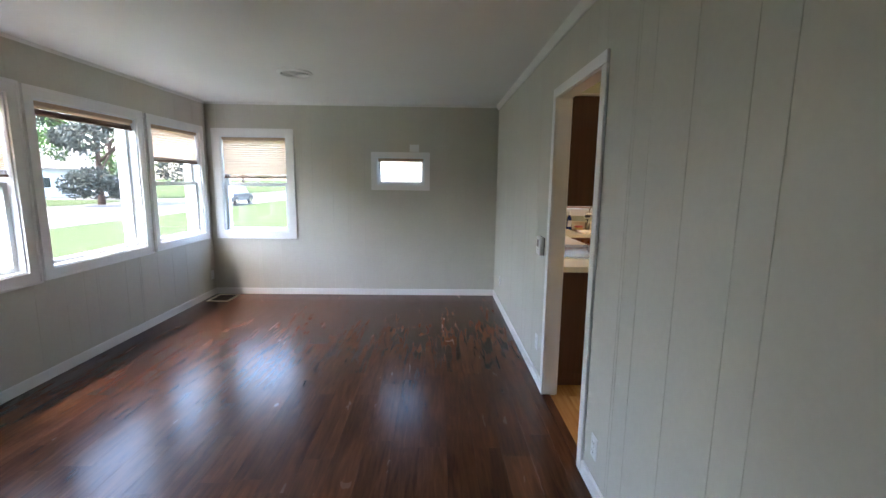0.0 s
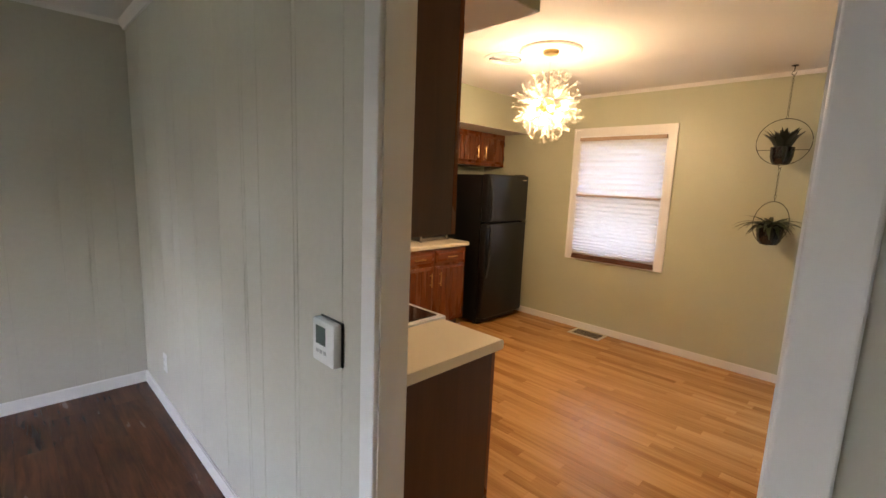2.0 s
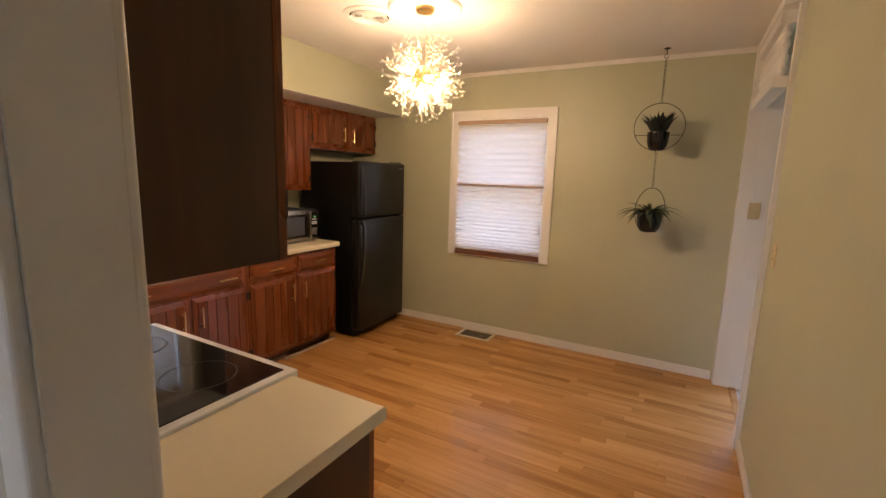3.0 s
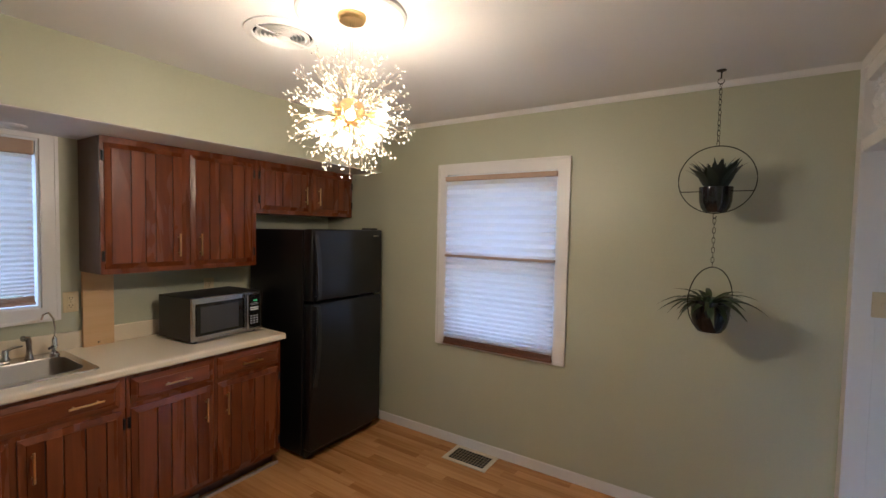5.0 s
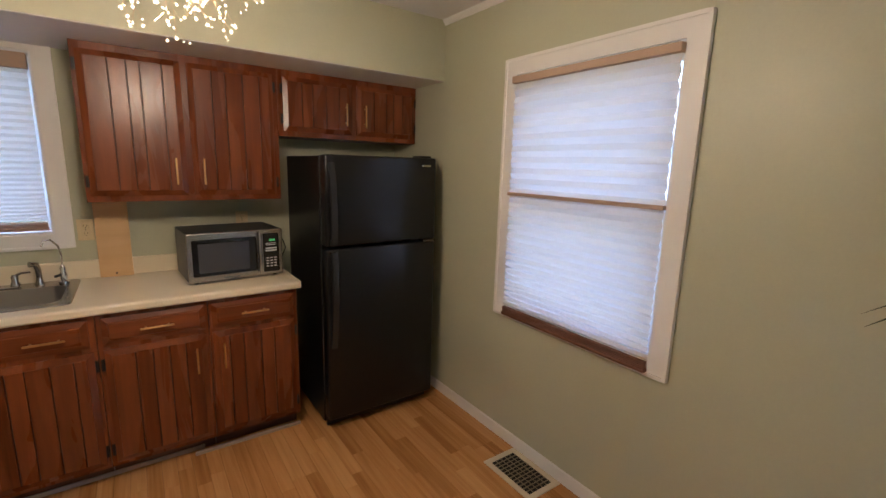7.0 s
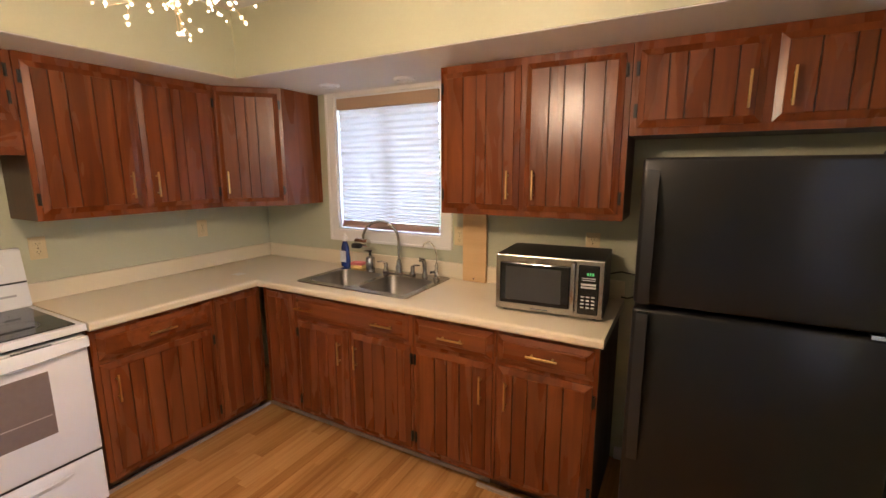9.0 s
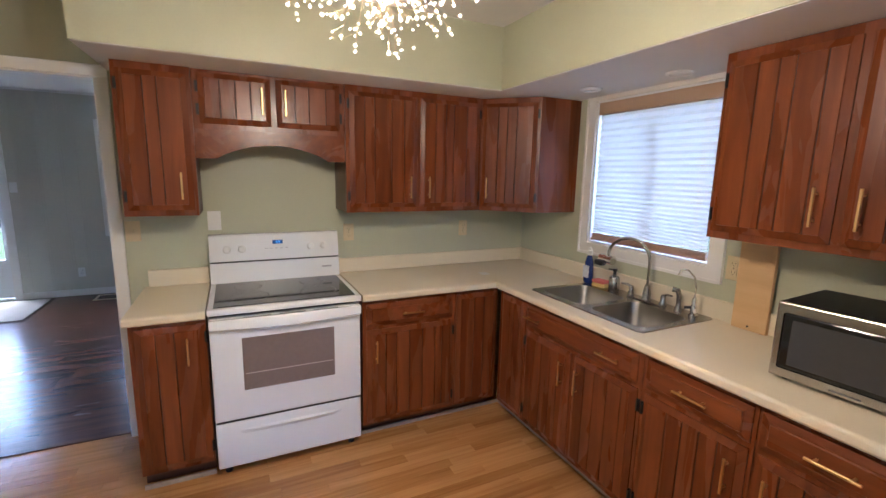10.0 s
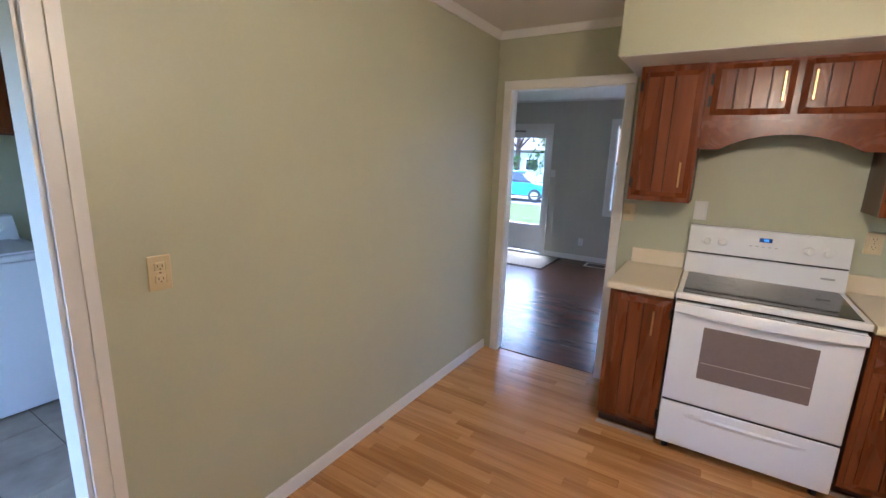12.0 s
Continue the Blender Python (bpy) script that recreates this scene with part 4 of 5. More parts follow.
b = [bm.verts.new((x, y, CT + 0.0005)) for x, y in outer2]
for k in range(len(a)):
    bm.faces.new((a[k], a[(k + 1) % len(a)], b[(k + 1) % len(a)], b[k]))
part("rim", bm, M_STEEL, sink)
for x0, x1 in ((2.005, 2.352), (2.392, 2.730)):
    bm = bmesh.new()
    rings = []
    for inset, z, r in ((0, 0.005, 0.06), (0.004, -0.004, 0.058), (0.012, -0.14, 0.055), (0.03, -0.168, 0.045), (0.06, -0.176, 0.03)):
        rings.append([bm.verts.new((x, y, CT + z)) for x, y in rounded(x0 + inset, 5.480 + inset, x1 - inset, 5.825 - inset, r)])
    for p, q in zip(rings, rings[1:]):
        for k in range(len(p)):
            bm.faces.new((p[k], p[(k + 1) % len(p)], q[(k + 1) % len(p)], q[k]))
    bm.faces.new(rings[-1])
    bowl = part("bowl", bm, M_BOWL, sink, "", True)
    part("drain", lathe([(0.042, 0), (0.042, 0.004), (0.03, 0.004), (0.025, 0.001), (0, 0.001)], 20, ((x0 + x1) / 2, 5.65, CT - 0.1765)), M_CHROME, bowl, "", True)

FZ = CT + 0.005
fa = thing("faucet", "brushed nickel gooseneck faucet with a water filter on its spout", "faucet", pose(2.42, 5.885, FZ))
part("base", lathe([(0.026, 0), (0.026, 0.008), (0.021, 0.02), (0.023, 0.045), (0.017, 0.07), (0.014, 0.09)], 20), M_STEEL, fa, "", True)
arc = [(0, 0, 0.085), (0, 0, 0.22)] + [(-0.116 + 0.116 * math.cos(t), (-0.116 + 0.116 * math.cos(t)) * 0.30, 0.22 + 0.116 * math.sin(t)) for t in [math.pi * k / 14 for k in range(1, 15)]]
part("spout", tube(arc, 0.0085, 12), M_STEEL, fa, "", True)
ex, ey, ez = arc[-1]
part("water_filter", join(lathe([(0.018, 0.0), (0.02, -0.01), (0.02, -0.028), (0.014, -0.034), (0, -0.034)], 18, (ex, ey, ez)), tube([(ex - 0.045, ey - 0.01, ez - 0.02), (ex + 0.05, ey - 0.01, ez - 0.022)], 0.026, 14)), M_CHROME, fa, "chrome filter body", True)
part("filter_lever", soft(ex - 0.062, ey - 0.050, ez - 0.060, ex + 0.005, ey - 0.012, ez - 0.026, 0.010), M_BLACKPLASTIC, fa, "black filter lever", True)
part("supply_bar", soft(-0.115, -0.028, 0.0, 0.115, 0.028, 0.008, 0.004), M_STEEL, fa)
for s in (-1, 1):
    h = part("tap_handle", join(lathe([(0.020, 0.008), (0.020, 0.014), (0.013, 0.03), (0.015, 0.05), (0.010, 0.062), (0, 0.064)], 16, (s * 0.105, 0, 0)), tube([(s * 0.105, 0, 0.056), (s * 0.105 - 0.025, -0.01, 0.068), (s * 0.105 - 0.055, -0.02, 0.066)] if s < 0 else [(s * 0.105, 0, 0.056), (s * 0.105 + 0.025, -0.01, 0.070), (s * 0.105 + 0.062, -0.018, 0.074)], 0.007, 10, taper=0.7)), M_STEEL, fa, "", True)
sp = thing("side_sprayer", "brushed nickel side sprayer in the sink deck", "sprayer", pose(2.615, 5.885, FZ))
part("sprayer_base", lathe([(0.020, 0), (0.018, 0.01), (0.013, 0.03), (0.012, 0.04)], 16), M_STEEL, sp, "", True)
part("sprayer_head", tube([(0, 0, 0.035), (0, 0, 0.08), (-0.006, -0.006, 0.108), (-0.028, -0.02, 0.112)], 0.012, 12, taper=1.25), M_STEEL, sp, "", True)
ro = thing("filtered_water_tap", "slim chrome drinking water tap at the sink end", "tap", pose(2.712, 5.865, FZ))
part("tap_body", lathe([(0.022, 0), (0.022, 0.012), (0.014, 0.02), (0.016, 0.05), (0.011, 0.065), (0.013, 0.085), (0.006, 0.10)], 16), M_CHROME, ro, "", True)
part("tap_spout", tube([(0, 0, 0.09), (0.002, -0.002, 0.15), (-0.006, -0.01, 0.20), (-0.03, -0.03, 0.235), (-0.055, -0.045, 0.232), (-0.064, -0.05, 0.205)], 0.0045, 10), M_CHROME, ro, "", True)
part("tap_lever", tube([(0, 0, 0.05), (-0.03, -0.03, 0.045)], 0.007, 10), M_BLACKPLASTIC, ro, "", True)
dispenser = thing("soap_dispenser", "steel soap pump bottle beside the faucet", "soap dispenser", pose(2.195, 5.875, FZ))
part("bottle", lathe([(0.030, 0), (0.031, 0.004), (0.031, 0.082), (0.026, 0.09), (0.012, 0.094), (0.012, 0.104)], 24), M_STEEL, dispenser, "", True)
part("pump", join(lathe([(0.009, 0.104), (0.009, 0.125), (0.014, 0.127), (0.014, 0.136), (0, 0.138)], 14), tube([(0, 0, 0.132), (-0.035, -0.012, 0.130)], 0.004, 8)), M_BLACKPLASTIC, dispenser, "black pump head", True)
M_PINK = plain("pink_sponge", (0.75, 0.22, 0.20), 0.9, vary=0.15, grain=250, relief=0.002)
M_YEL = plain("yellow_sponge", (0.75, 0.55, 0.20), 0.9, vary=0.15, grain=250, relief=0.002)
spg = thing("sponge", "pink and yellow sponge on the sink rim", "sponge", pose(2.085, 5.880, FZ, 0, 0, 8))
part("sponge_foam", soft(-0.045, -0.03, 0.0005, 0.045, 0.03, 0.022, 0.006), M_YEL, spg, "yellow foam", True)
part("scrub_pad", soft(-0.045, -0.03, 0.0245, 0.045, 0.03, 0.046, 0.006), M_PINK, spg, "pink pad", True)
M_BLUE = plain("blue_bottle_plastic", (0.012, 0.03, 0.16), 0.2, vary=0.1, relief=0)
dish = thing("dish_soap_bottle", "dark blue dish soap bottle with white cap", "bottle", pose(1.962, 5.895, FZ) @ Matrix.Scale(1.12, 4))
bt = part("bottle", lathe([(0.030, 0), (0.033, 0.006), (0.033, 0.05), (0.029, 0.085), (0.027, 0.12), (0.018, 0.15), (0.013, 0.16)], 24), M_BLUE, dish, "", True)
bt.matrix_basis = Matrix.Diagonal((1.0, 0.65, 1.0, 1.0))
part("cap", lathe([(0.016, 0.16), (0.016, 0.185), (0.010, 0.19), (0.009, 0.205), (0, 0.206)], 18), M_WHITEPLASTIC, dish, "white cap with blue top", True)
part("label", boxes((-0.022, -0.0235, 0.03, 0.022, -0.0215, 0.10)), plain("bottle_label", (0.62, 0.65, 0.74), 0.4, vary=0.4, grain=90, relief=0), dish, "pale printed label")

paper = tagged(part("paper_scrap", boxes((1.46, 5.36, CT + 0.0005, 1.53, 5.42, CT + 0.0015)), M_WHITEPLASTIC), "small white paper scraps on the worktop", "paper")
paper.data.materials[0] = plain("white_paper", (0.85, 0.84, 0.8), 0.8)

pine = tagged(part("pine_board", soft(2.857, KN - 0.044, CT + 0.0005, 3.008, KN - 0.0225, UB - 0.001, 0.002), M_PINE), "bare pine board under the wall cabinet", "board")
part("screw", lathe([(0.005, 0), (0.005, 0.002), (0, 0.002)], 10, (0, 0, 0)), M_IRON, pine).matrix_basis = pose(2.93, KN - 0.044, CT + 0.02, 90, 0, 0)


# ---- plates on the walls ----
def plate(m, kind, material, label):
    t = thing("outlet" if kind == "outlet" else "light_switch", label, "outlet" if kind == "outlet" else "switch", m)
    part("cover_plate", soft(-0.036, 0.0005, -0.058, 0.036, 0.006, 0.058, 0.003), material, t)
    if kind == "outlet":
        for z in (-0.021, 0.021):
            f = part("socket", soft(-0.017, 0.005, z - 0.015, 0.017, 0.0085, z + 0.015, 0.004), material, t)
            part("slots", boxes((-0.008, 0.0083, z - 0.002, -0.006, 0.009, z + 0.007), (0.006, 0.0083, z - 0.002, 0.008, 0.009, z + 0.007), (-0.002, 0.0083, z - 0.010, 0.002, 0.009, z - 0.006)), M_BLACKPLASTIC, f)
        part("screw", lathe([(0.003, 0), (0.003, 0.001), (0, 0.001)], 8), M_STEEL, t).matrix_basis = pose(0, 0.006, 0, -90, 0, 0)
    elif kind == "switch":
        part("toggle", soft(-0.005, 0.005, -0.010, 0.005, 0.018, 0.012, 0.002), material, t)
    elif kind == "rocker":
        part("rocker", soft(-0.017, 0.005, -0.034, 0.017, 0.010, 0.034, 0.003), material, t)
    return t


plate(on_wall("W", 4.535, 1.185), "outlet", M_IVORY, "ivory duplex outlet above the worktop")
plate(on_wall("W", 5.42, 1.185), "outlet", M_IVORY, "ivory duplex outlet above the corner worktop")
plate(on_wall("W", 3.727, 1.285), "rocker", M_WHITEPLASTIC, "white switch plate above the range")
plate(on_wall("W", 3.317, 1.235), "switch", M_IVORY, "ivory switch beside the doorway")
plate(on_wall("N", 2.815, 1.175), "outlet", M_IVORY, "ivory outlet between window and pine board")
plate(on_wall("N", 3.60, 1.19), "outlet", M_IVORY, "ivory outlet behind the microwave")
plate(on_wall("S", 3.548, 1.165), "outlet", M_IVORY, "ivory outlet on the green wall")
plate(on_wall("LE", 2.23, 0.235), "outlet", M_WHITEPLASTIC, "white outlet low on the panelled wall")
plate(on_wall("LE", 3.48, 0.30), "outlet", M_WHITEPLASTIC, "white outlet low beside the doorway")
plate(on_wall("LE", 5.42, 0.32), "outlet", M_WHITEPLASTIC, "white outlet low near the corner")
plate(on_wall("LW", 5.895, 0.27), "outlet", M_WHITEPLASTIC, "white outlet low in the corner")
plate(on_wall("LW", 2.085, 0.295), "outlet", M_WHITEPLASTIC, "white outlet low beside the entrance door")
plate(on_wall("LW", 1.55, 1.335), "rocker", M_WHITEPLASTIC, "white switch beside the entrance door")
plate(pose(POST - 0.0002, 2.283, 1.33, 0, 0, 90), "switch", M_IVORY, "ivory switch on the white post")
blank = thing("cover_plate", "small white blank box above the little window", "wall plate", on_wall("LN", 0.015, 1.918))
part("box", soft(0, 0.0005, -0.044, 0.120, 0.022, 0.044, 0.004), M_WHITEPLASTIC, blank)

th = thing("thermostat", "white thermostat with grey display on the panelled wall", "thermostat", on_wall("LE", 3.435, 1.05))
part("back_plate", soft(-0.060, 0.0005, -0.066, 0.060, 0.006, 0.066, 0.003), M_BLACKPLASTIC, th, "dark back plate")
tb = part("housing", soft(-0.058, 0.0065, -0.064, 0.058, 0.034, 0.064, 0.006), M_WHITEPLASTIC, th, "", True)
part("display", boxes((-0.016, 0.0335, -0.008, 0.036, 0.0348, 0.046)), plain("lcd_grey", (0.10, 0.12, 0.11), 0.25, relief=0), tb, "dark grey display")
part("buttons", boxes(*[(-0.018 + 0.02 * k, 0.0335, -0.034, -0.006 + 0.02 * k, 0.0355, -0.024) for k in range(3)]), plain("grey_buttons", (0.5, 0.5, 0.5), 0.4, relief=0), tb)
part("side_grille", boxes(*[(0.0578, 0.012, -0.03 + 0.007 * k, 0.0586, 0.030, -0.027 + 0.007 * k) for k in range(9)]), M_BLACKPLASTIC, tb)


# ---- registers ----
def floor_register(name_label, x0, y0, x1, y1, along, material, slat_m):
    t = thing("floor_register", name_label, "floor vent", pose((x0 + x1) / 2, (y0 + y1) / 2, 0))
    w, h = (x1 - x0) / 2, (y1 - y0) / 2
    f = 0.030
    bm = boxes((-w, -h, 0.0005, -w + f, h, 0.006), (w - f, -h, 0.0005, w, h, 0.006), (-w + f, -h, 0.0005, w - f, -h + f, 0.006), (-w + f, h - f, 0.0005, w - f, h, 0.006))
    part("register_frame", bm, material, t)
    part("duct", boxes((-w + f, -h + f, 0.0003, w - f, h - f, 0.001)), M_DUCT, t)
    n = 12
    for k in range(1, n):
        p = -h + f + (2 * h - 2 * f) * k / n
        part("slat", boxes((-w + f, p - 0.0022, 0.001, w - f, p + 0.0022, 0.0048)), slat_m, t)
    for k in (1, 2, 3, 4):
        p = -w + f + (2 * w - 2 * f) * k / 5
        part("cross_bar", boxes((p - 0.0018, -h + f, 0.001, p + 0.0018, h - f, 0.004)), slat_m, t)
    return t


M_REGSLAT = plain("tarnished_slat", (0.28, 0.235, 0.15), 0.45, 0.3, vary=0.15)
floor_register("tan metal floor register below the kitchen window", 4.47, 4.18, 4.69, 4.52, 0, M_REGISTER, M_REGSLAT)
floor_register("pale metal floor register in the living room corner", -2.60, 5.575, -2.33, 5.925, 0, M_REGISTER, plain("dark_slat", (0.05, 0.035, 0.025), 0.5))
floor_register("pale metal floor register beside the entrance", -2.58, 2.24, -2.32, 2.56, 0, M_REGISTER, bpy.data.materials["dark_slat"])


def ceiling_diffuser(x, y, label):
    t = thing("ceiling_vent", label, "ceiling vent", pose(x, y, CEIL))
    part("backing", lathe([(0.125, -0.001), (0.125, -0.004), (0, -0.004)], 40), M_DUCT, t)
    part("outer_ring", lathe([(0.155, -0.0005), (0.155, -0.006), (0.125, -0.016), (0.120, -0.012), (0.120, -0.0005)], 40), M_TRIM, t, "", True)
    for k, r in enumerate((0.105, 0.088, 0.071, 0.054, 0.037)):
        part("louvre_ring", lathe([(r + 0.002, -0.006), (r + 0.006, -0.018), (r + 0.004, -0.019), (r, -0.007)], 40), M_TRIM, t, "", True)
    part("hub", lathe([(0.028, -0.006), (0.028, -0.02), (0, -0.022)], 24), M_TRIM, t, "", True)
    part("cross_bar", boxes((-0.13, -0.006, -0.019, 0.13, 0.006, -0.015)), M_TRIM, t)


ceiling_diffuser(-1.035, 4.39, "round white ceiling air vent in the living room")
ceiling_diffuser(3.115, 4.50, "round white ceiling air vent near the chandelier")
for x, y in ((2.03, 5.74), (2.545, 5.80)):
    p = thing("puck_light", "round white unlit puck light under the soffit", "lamp", pose(x, y, SOF - 0.0045), "puck lights")
    part("trim_ring", lathe([(0.062, 0), (0.062, -0.006), (0.050, -0.012), (0.044, -0.010), (0.044, 0)], 32), M_TRIM, p, "", True)
    part("lens", lathe([(0.044, -0.004), (0.03, -0.008), (0, -0.009)], 24), M_WHITEPLASTIC, p, "", True)

# ---- chandelier ----
CX, CY, CZ = 3.145, 4.125, 2.075
ch = thing("chandelier", "lit dandelion chandelier of gold stems and crystal beads", "chandelier", pose(CX, CY, CZ))
top = CEIL - CZ
medal = thing("ceiling_medallion", "shallow white ceiling disc round the chandelier canopy", "medallion", pose(CX, CY, CEIL))
part("disc", lathe([(0.212, -0.0005), (0.210, -0.012), (0.200, -0.020), (0.188, -0.018), (0.180, -0.010), (0.16, -0.008), (0.05, -0.006), (0, -0.006)], 48), M_CEILING, medal, "", True)
part("canopy", lathe([(0.055, top - 0.0065), (0.055, top - 0.018), (0.048, top - 0.030), (0.01, top - 0.034), (0, top - 0.034)], 32), M_BRASS, ch, "polished gold canopy", True)
for s in (-0.006, 0.006):
    part("cord", tube([(s, 0, top - 0.032), (s * 0.8, 0, 0.05)], 0.0013, 6), M_CHROME, ch, "thin clear cord")
part("core", lathe([(0, -0.055)] + [(0.055 * math.cos(radians(a)), 0.055 * math.sin(radians(a))) for a in range(-75, 90, 15)] + [(0, 0.055)], 24), M_BRASS, ch, "gold core ball", True)
rng = np.random.default_rng(5)


def to_dir(d):
    return Vector(d).to_track_quat("Z", "Y").to_matrix().to_4x4()


bulb_mesh = mesh_of("bulb", lathe([(0.0, 0.085), (0.012, 0.087), (0.016, 0.098), (0.017, 0.120), (0.013, 0.138), (0.0, 0.145)], 14), M_BULB)
holder_mesh = mesh_of("bulb_holder", lathe([(0.005, 0.040), (0.006, 0.070), (0.012, 0.072), (0.0165, 0.084), (0.0185, 0.102)], 14), M_BRASS)
golden = math.pi * (3 - 5 ** 0.5)
for k in range(10):
    z = 0.16 - 1.08 * k / 9
    r = math.sqrt(1 - z * z)
    d = (r * math.cos(golden * k + 0.6), r * math.sin(golden * k + 0.6), z)
    for name, me in (("bulb_holder", holder_mesh), ("bulb", bulb_mesh)):
        o = new(name, me)
        o.parent = ch
        o.matrix_basis = to_dir(d)
        smooth(o, 60)


def bead(bm, c, r):
    bmesh.ops.create_icosphere(bm, subdivisions=1, radius=r, matrix=Matrix.Translation(c))


stems = []
for kind in range(6):
    long = rng.uniform(0.20, 0.25)
    w = tube([(0, 0, 0.04), (0.003, 0.002, long * 0.6), (0, 0, long)], 0.0007, 4)
    c = bmesh.new()
    for j in range(11):
        s = rng.uniform(0.50, 0.98) * long
        a = rng.uniform(0, 2 * math.pi)
        out = rng.uniform(0.006, 0.042)
        tip = (out * math.cos(a), out * math.sin(a), s + rng.uniform(0.008, 0.03))
        w2 = tube([(0, 0, s - 0.01), tip], 0.0003, 3)
        w = join(w, w2)
        bead(c, tip, rng.uniform(0.0021, 0.0044))
    bead(c, (0, 0, long + 0.004), 0.0046)
    stems.append((mesh_of("stem", w, M_PALEGOLD), mesh_of("crystal_sprig", c, M_CRYSTAL)))
N = 96
for k in range(N):
    z = 1 - 2 * (k + 0.5) / N
    r = math.sqrt(1 - z * z)
    d = Vector((r * math.cos(golden * k), r * math.sin(golden * k), z)) + Vector(rng.normal(0, 0.06, 3))
    stem_mesh, crystal_mesh = stems[k % 6]
    o = new("stem", stem_mesh)
    o.parent = ch
    o.matrix_basis = to_dir(d) @ pose(0, 0, 0, 0, 0, float(rng.uniform(0, 360)))
    q = new("crystal_sprig", crystal_mesh)
    q.parent = o
    tagged(q, "clear faceted crystal beads", kind="stuff")

# ---- hanging planters ----
PX, PY = 4.50, 2.937


def chain(name, parent, x, y, z0, z1, material):
    n = max(2, round((z1 - z0) / 0.026))
    me = None
    for k in range(n):
        z = z1 - (z1 - z0) * (k + 0.5) / n
        if me is None:
            h, w = (z1 - z0) / n * 0.62, 0.007
            pts = [(w * math.cos(a), 0, h * math.sin(a)) for a in [2 * math.pi * i / 14 for i in range(14)]]
            me = mesh_of(name, tube(pts, 0.0015, 5, True), material)
        o = new(name, me)
        o.parent = parent
        o.matrix_basis = pose(x, y, z, 0, 0, 90 * (k % 2) + 35)


def blade(long, wide, rise, bend, n=6):
    """One strap leaf with a fold along its middle."""
    bm = bmesh.new()
    rows = []
    for i in range(n + 1):
        u = i / n
        w = wide * math.sin(math.pi * min(1, 0.12 + 0.88 * u)) ** 0.7 * (1 - u ** 4) + 0.0006
        x = long * u * math.cos(rise - bend * u * 0.5)
        z = long * u * math.sin(rise - bend * u * 0.5) - long * bend * 0.22 * u * u
        rows.append([bm.verts.new((x, -w, z + w * 0.3)), bm.verts.new((x, 0, z)), bm.verts.new((x, w, z + w * 0.3))])
    for p, q in zip(rows, rows[1:]):
        bm.faces.new((p[0], p[1], q[1], q[0])), bm.faces.new((p[1], p[2], q[2], q[1]))
    return bm


M_LEAFDARK = plain("dark_green_leaf", (0.008, 0.014, 0.008), 0.5, vary=0.3, grain=40, relief=0)
M_LEAF = plain("green_trailing_leaf", (0.028, 0.046, 0.013), 0.45, vary=0.35, grain=40, relief=0)
M_SOIL = plain("potting_soil", (0.02, 0.014, 0.01), 0.95, vary=0.3, grain=150, relief=0.003)


def planter(z_ring, r, turn, pot_top, pot_bottom, pot_r, label, leaves, leaf_mat, lengths, wides, rises, bends, seed):
    t = thing("hanging_planter", label, "planter", pose(PX, PY, 0, 0, 0, turn), "hanging planters")
    ring = [(0, r * math.cos(a), z_ring + r * math.sin(a)) for a in [2 * math.pi * i / 56 for i in range(56)]]
    part("hoop", tube(ring, 0.0028, 6, True), M_IRON, t, "thin black iron hoop", True)
    part("cross_bar", tube([(0, -math.sqrt(max(1e-6, r * r - (pot_top - 0.02 - z_ring) ** 2)), pot_top - 0.02), (0, math.sqrt(max(1e-6, r * r - (pot_top - 0.02 - z_ring) ** 2)), pot_top - 0.02)], 0.0026, 6), M_IRON, t)
    h = pot_top - pot_bottom
    prof = [(0, 0), (pot_r * 0.62, 0.001), (pot_r * 0.84, h * 0.18), (pot_r * 0.96, h * 0.45), (pot_r, h * 0.98), (pot_r, h), (pot_r - 0.005, h), (pot_r - 0.006, h * 0.86), (0, h * 0.86)]
    pot = part("pot", lathe(prof, 32, (0, 0, pot_bottom)), M_POT, t, "glossy black pot", True)
    part("soil", lathe([(pot_r - 0.008, 0), (pot_r * 0.5, 0.006), (0, 0.008)], 20, (0, 0, pot_bottom + h * 0.865)), M_SOIL, pot)
    g = np.random.default_rng(seed)
    kinds = [mesh_of("leaf", blade(g.uniform(*lengths), g.uniform(*wides), radians(g.uniform(*rises)), g.uniform(*bends)), leaf_mat) for _ in range(9)]
    for k in range(leaves):
        o = new("leaf", kinds[k % 9])
        o.parent = t
        a = 137.5 * k + g.uniform(-20, 20)
        d = g.uniform(0.0, pot_r * 0.55)
        o.matrix_basis = pose(d * math.cos(radians(a)), d * math.sin(radians(a)), pot_bottom + h * 0.88, g.uniform(-15, 15), g.uniform(-12, 8), a)
        smooth(o, 80)
    return t


up1 = planter(1.906, 0.168, 0, 1.868, 1.742, 0.075, "dark bromeliad in a black pot inside an iron hoop", 84, M_LEAFDARK, (0.12, 0.20), (0.017, 0.027), (50, 96), (0.0, 0.55), 3)
lo1 = planter(1.300, 0.166, 56, 1.297, 1.138, 0.088, "trailing green cactus in a black pot inside an iron hoop", 70, M_LEAF, (0.09, 0.24), (0.011, 0.018), (0, 84), (0.6, 1.8), 8)
part("ceiling_disc", lathe([(0.022, CEIL - 0.0005), (0.022, CEIL - 0.004), (0.004, CEIL - 0.008), (0.003, CEIL - 0.04)], 16), M_IRON, up1, "", True)
part("hook", tube([(0, 0, CEIL - 0.038)] + [(0, 0.014 * math.sin(a), CEIL - 0.054 + 0.014 * math.cos(a)) for a in [0.3 * i for i in range(0, 18)]], 0.002, 6), M_IRON, up1, "", True)
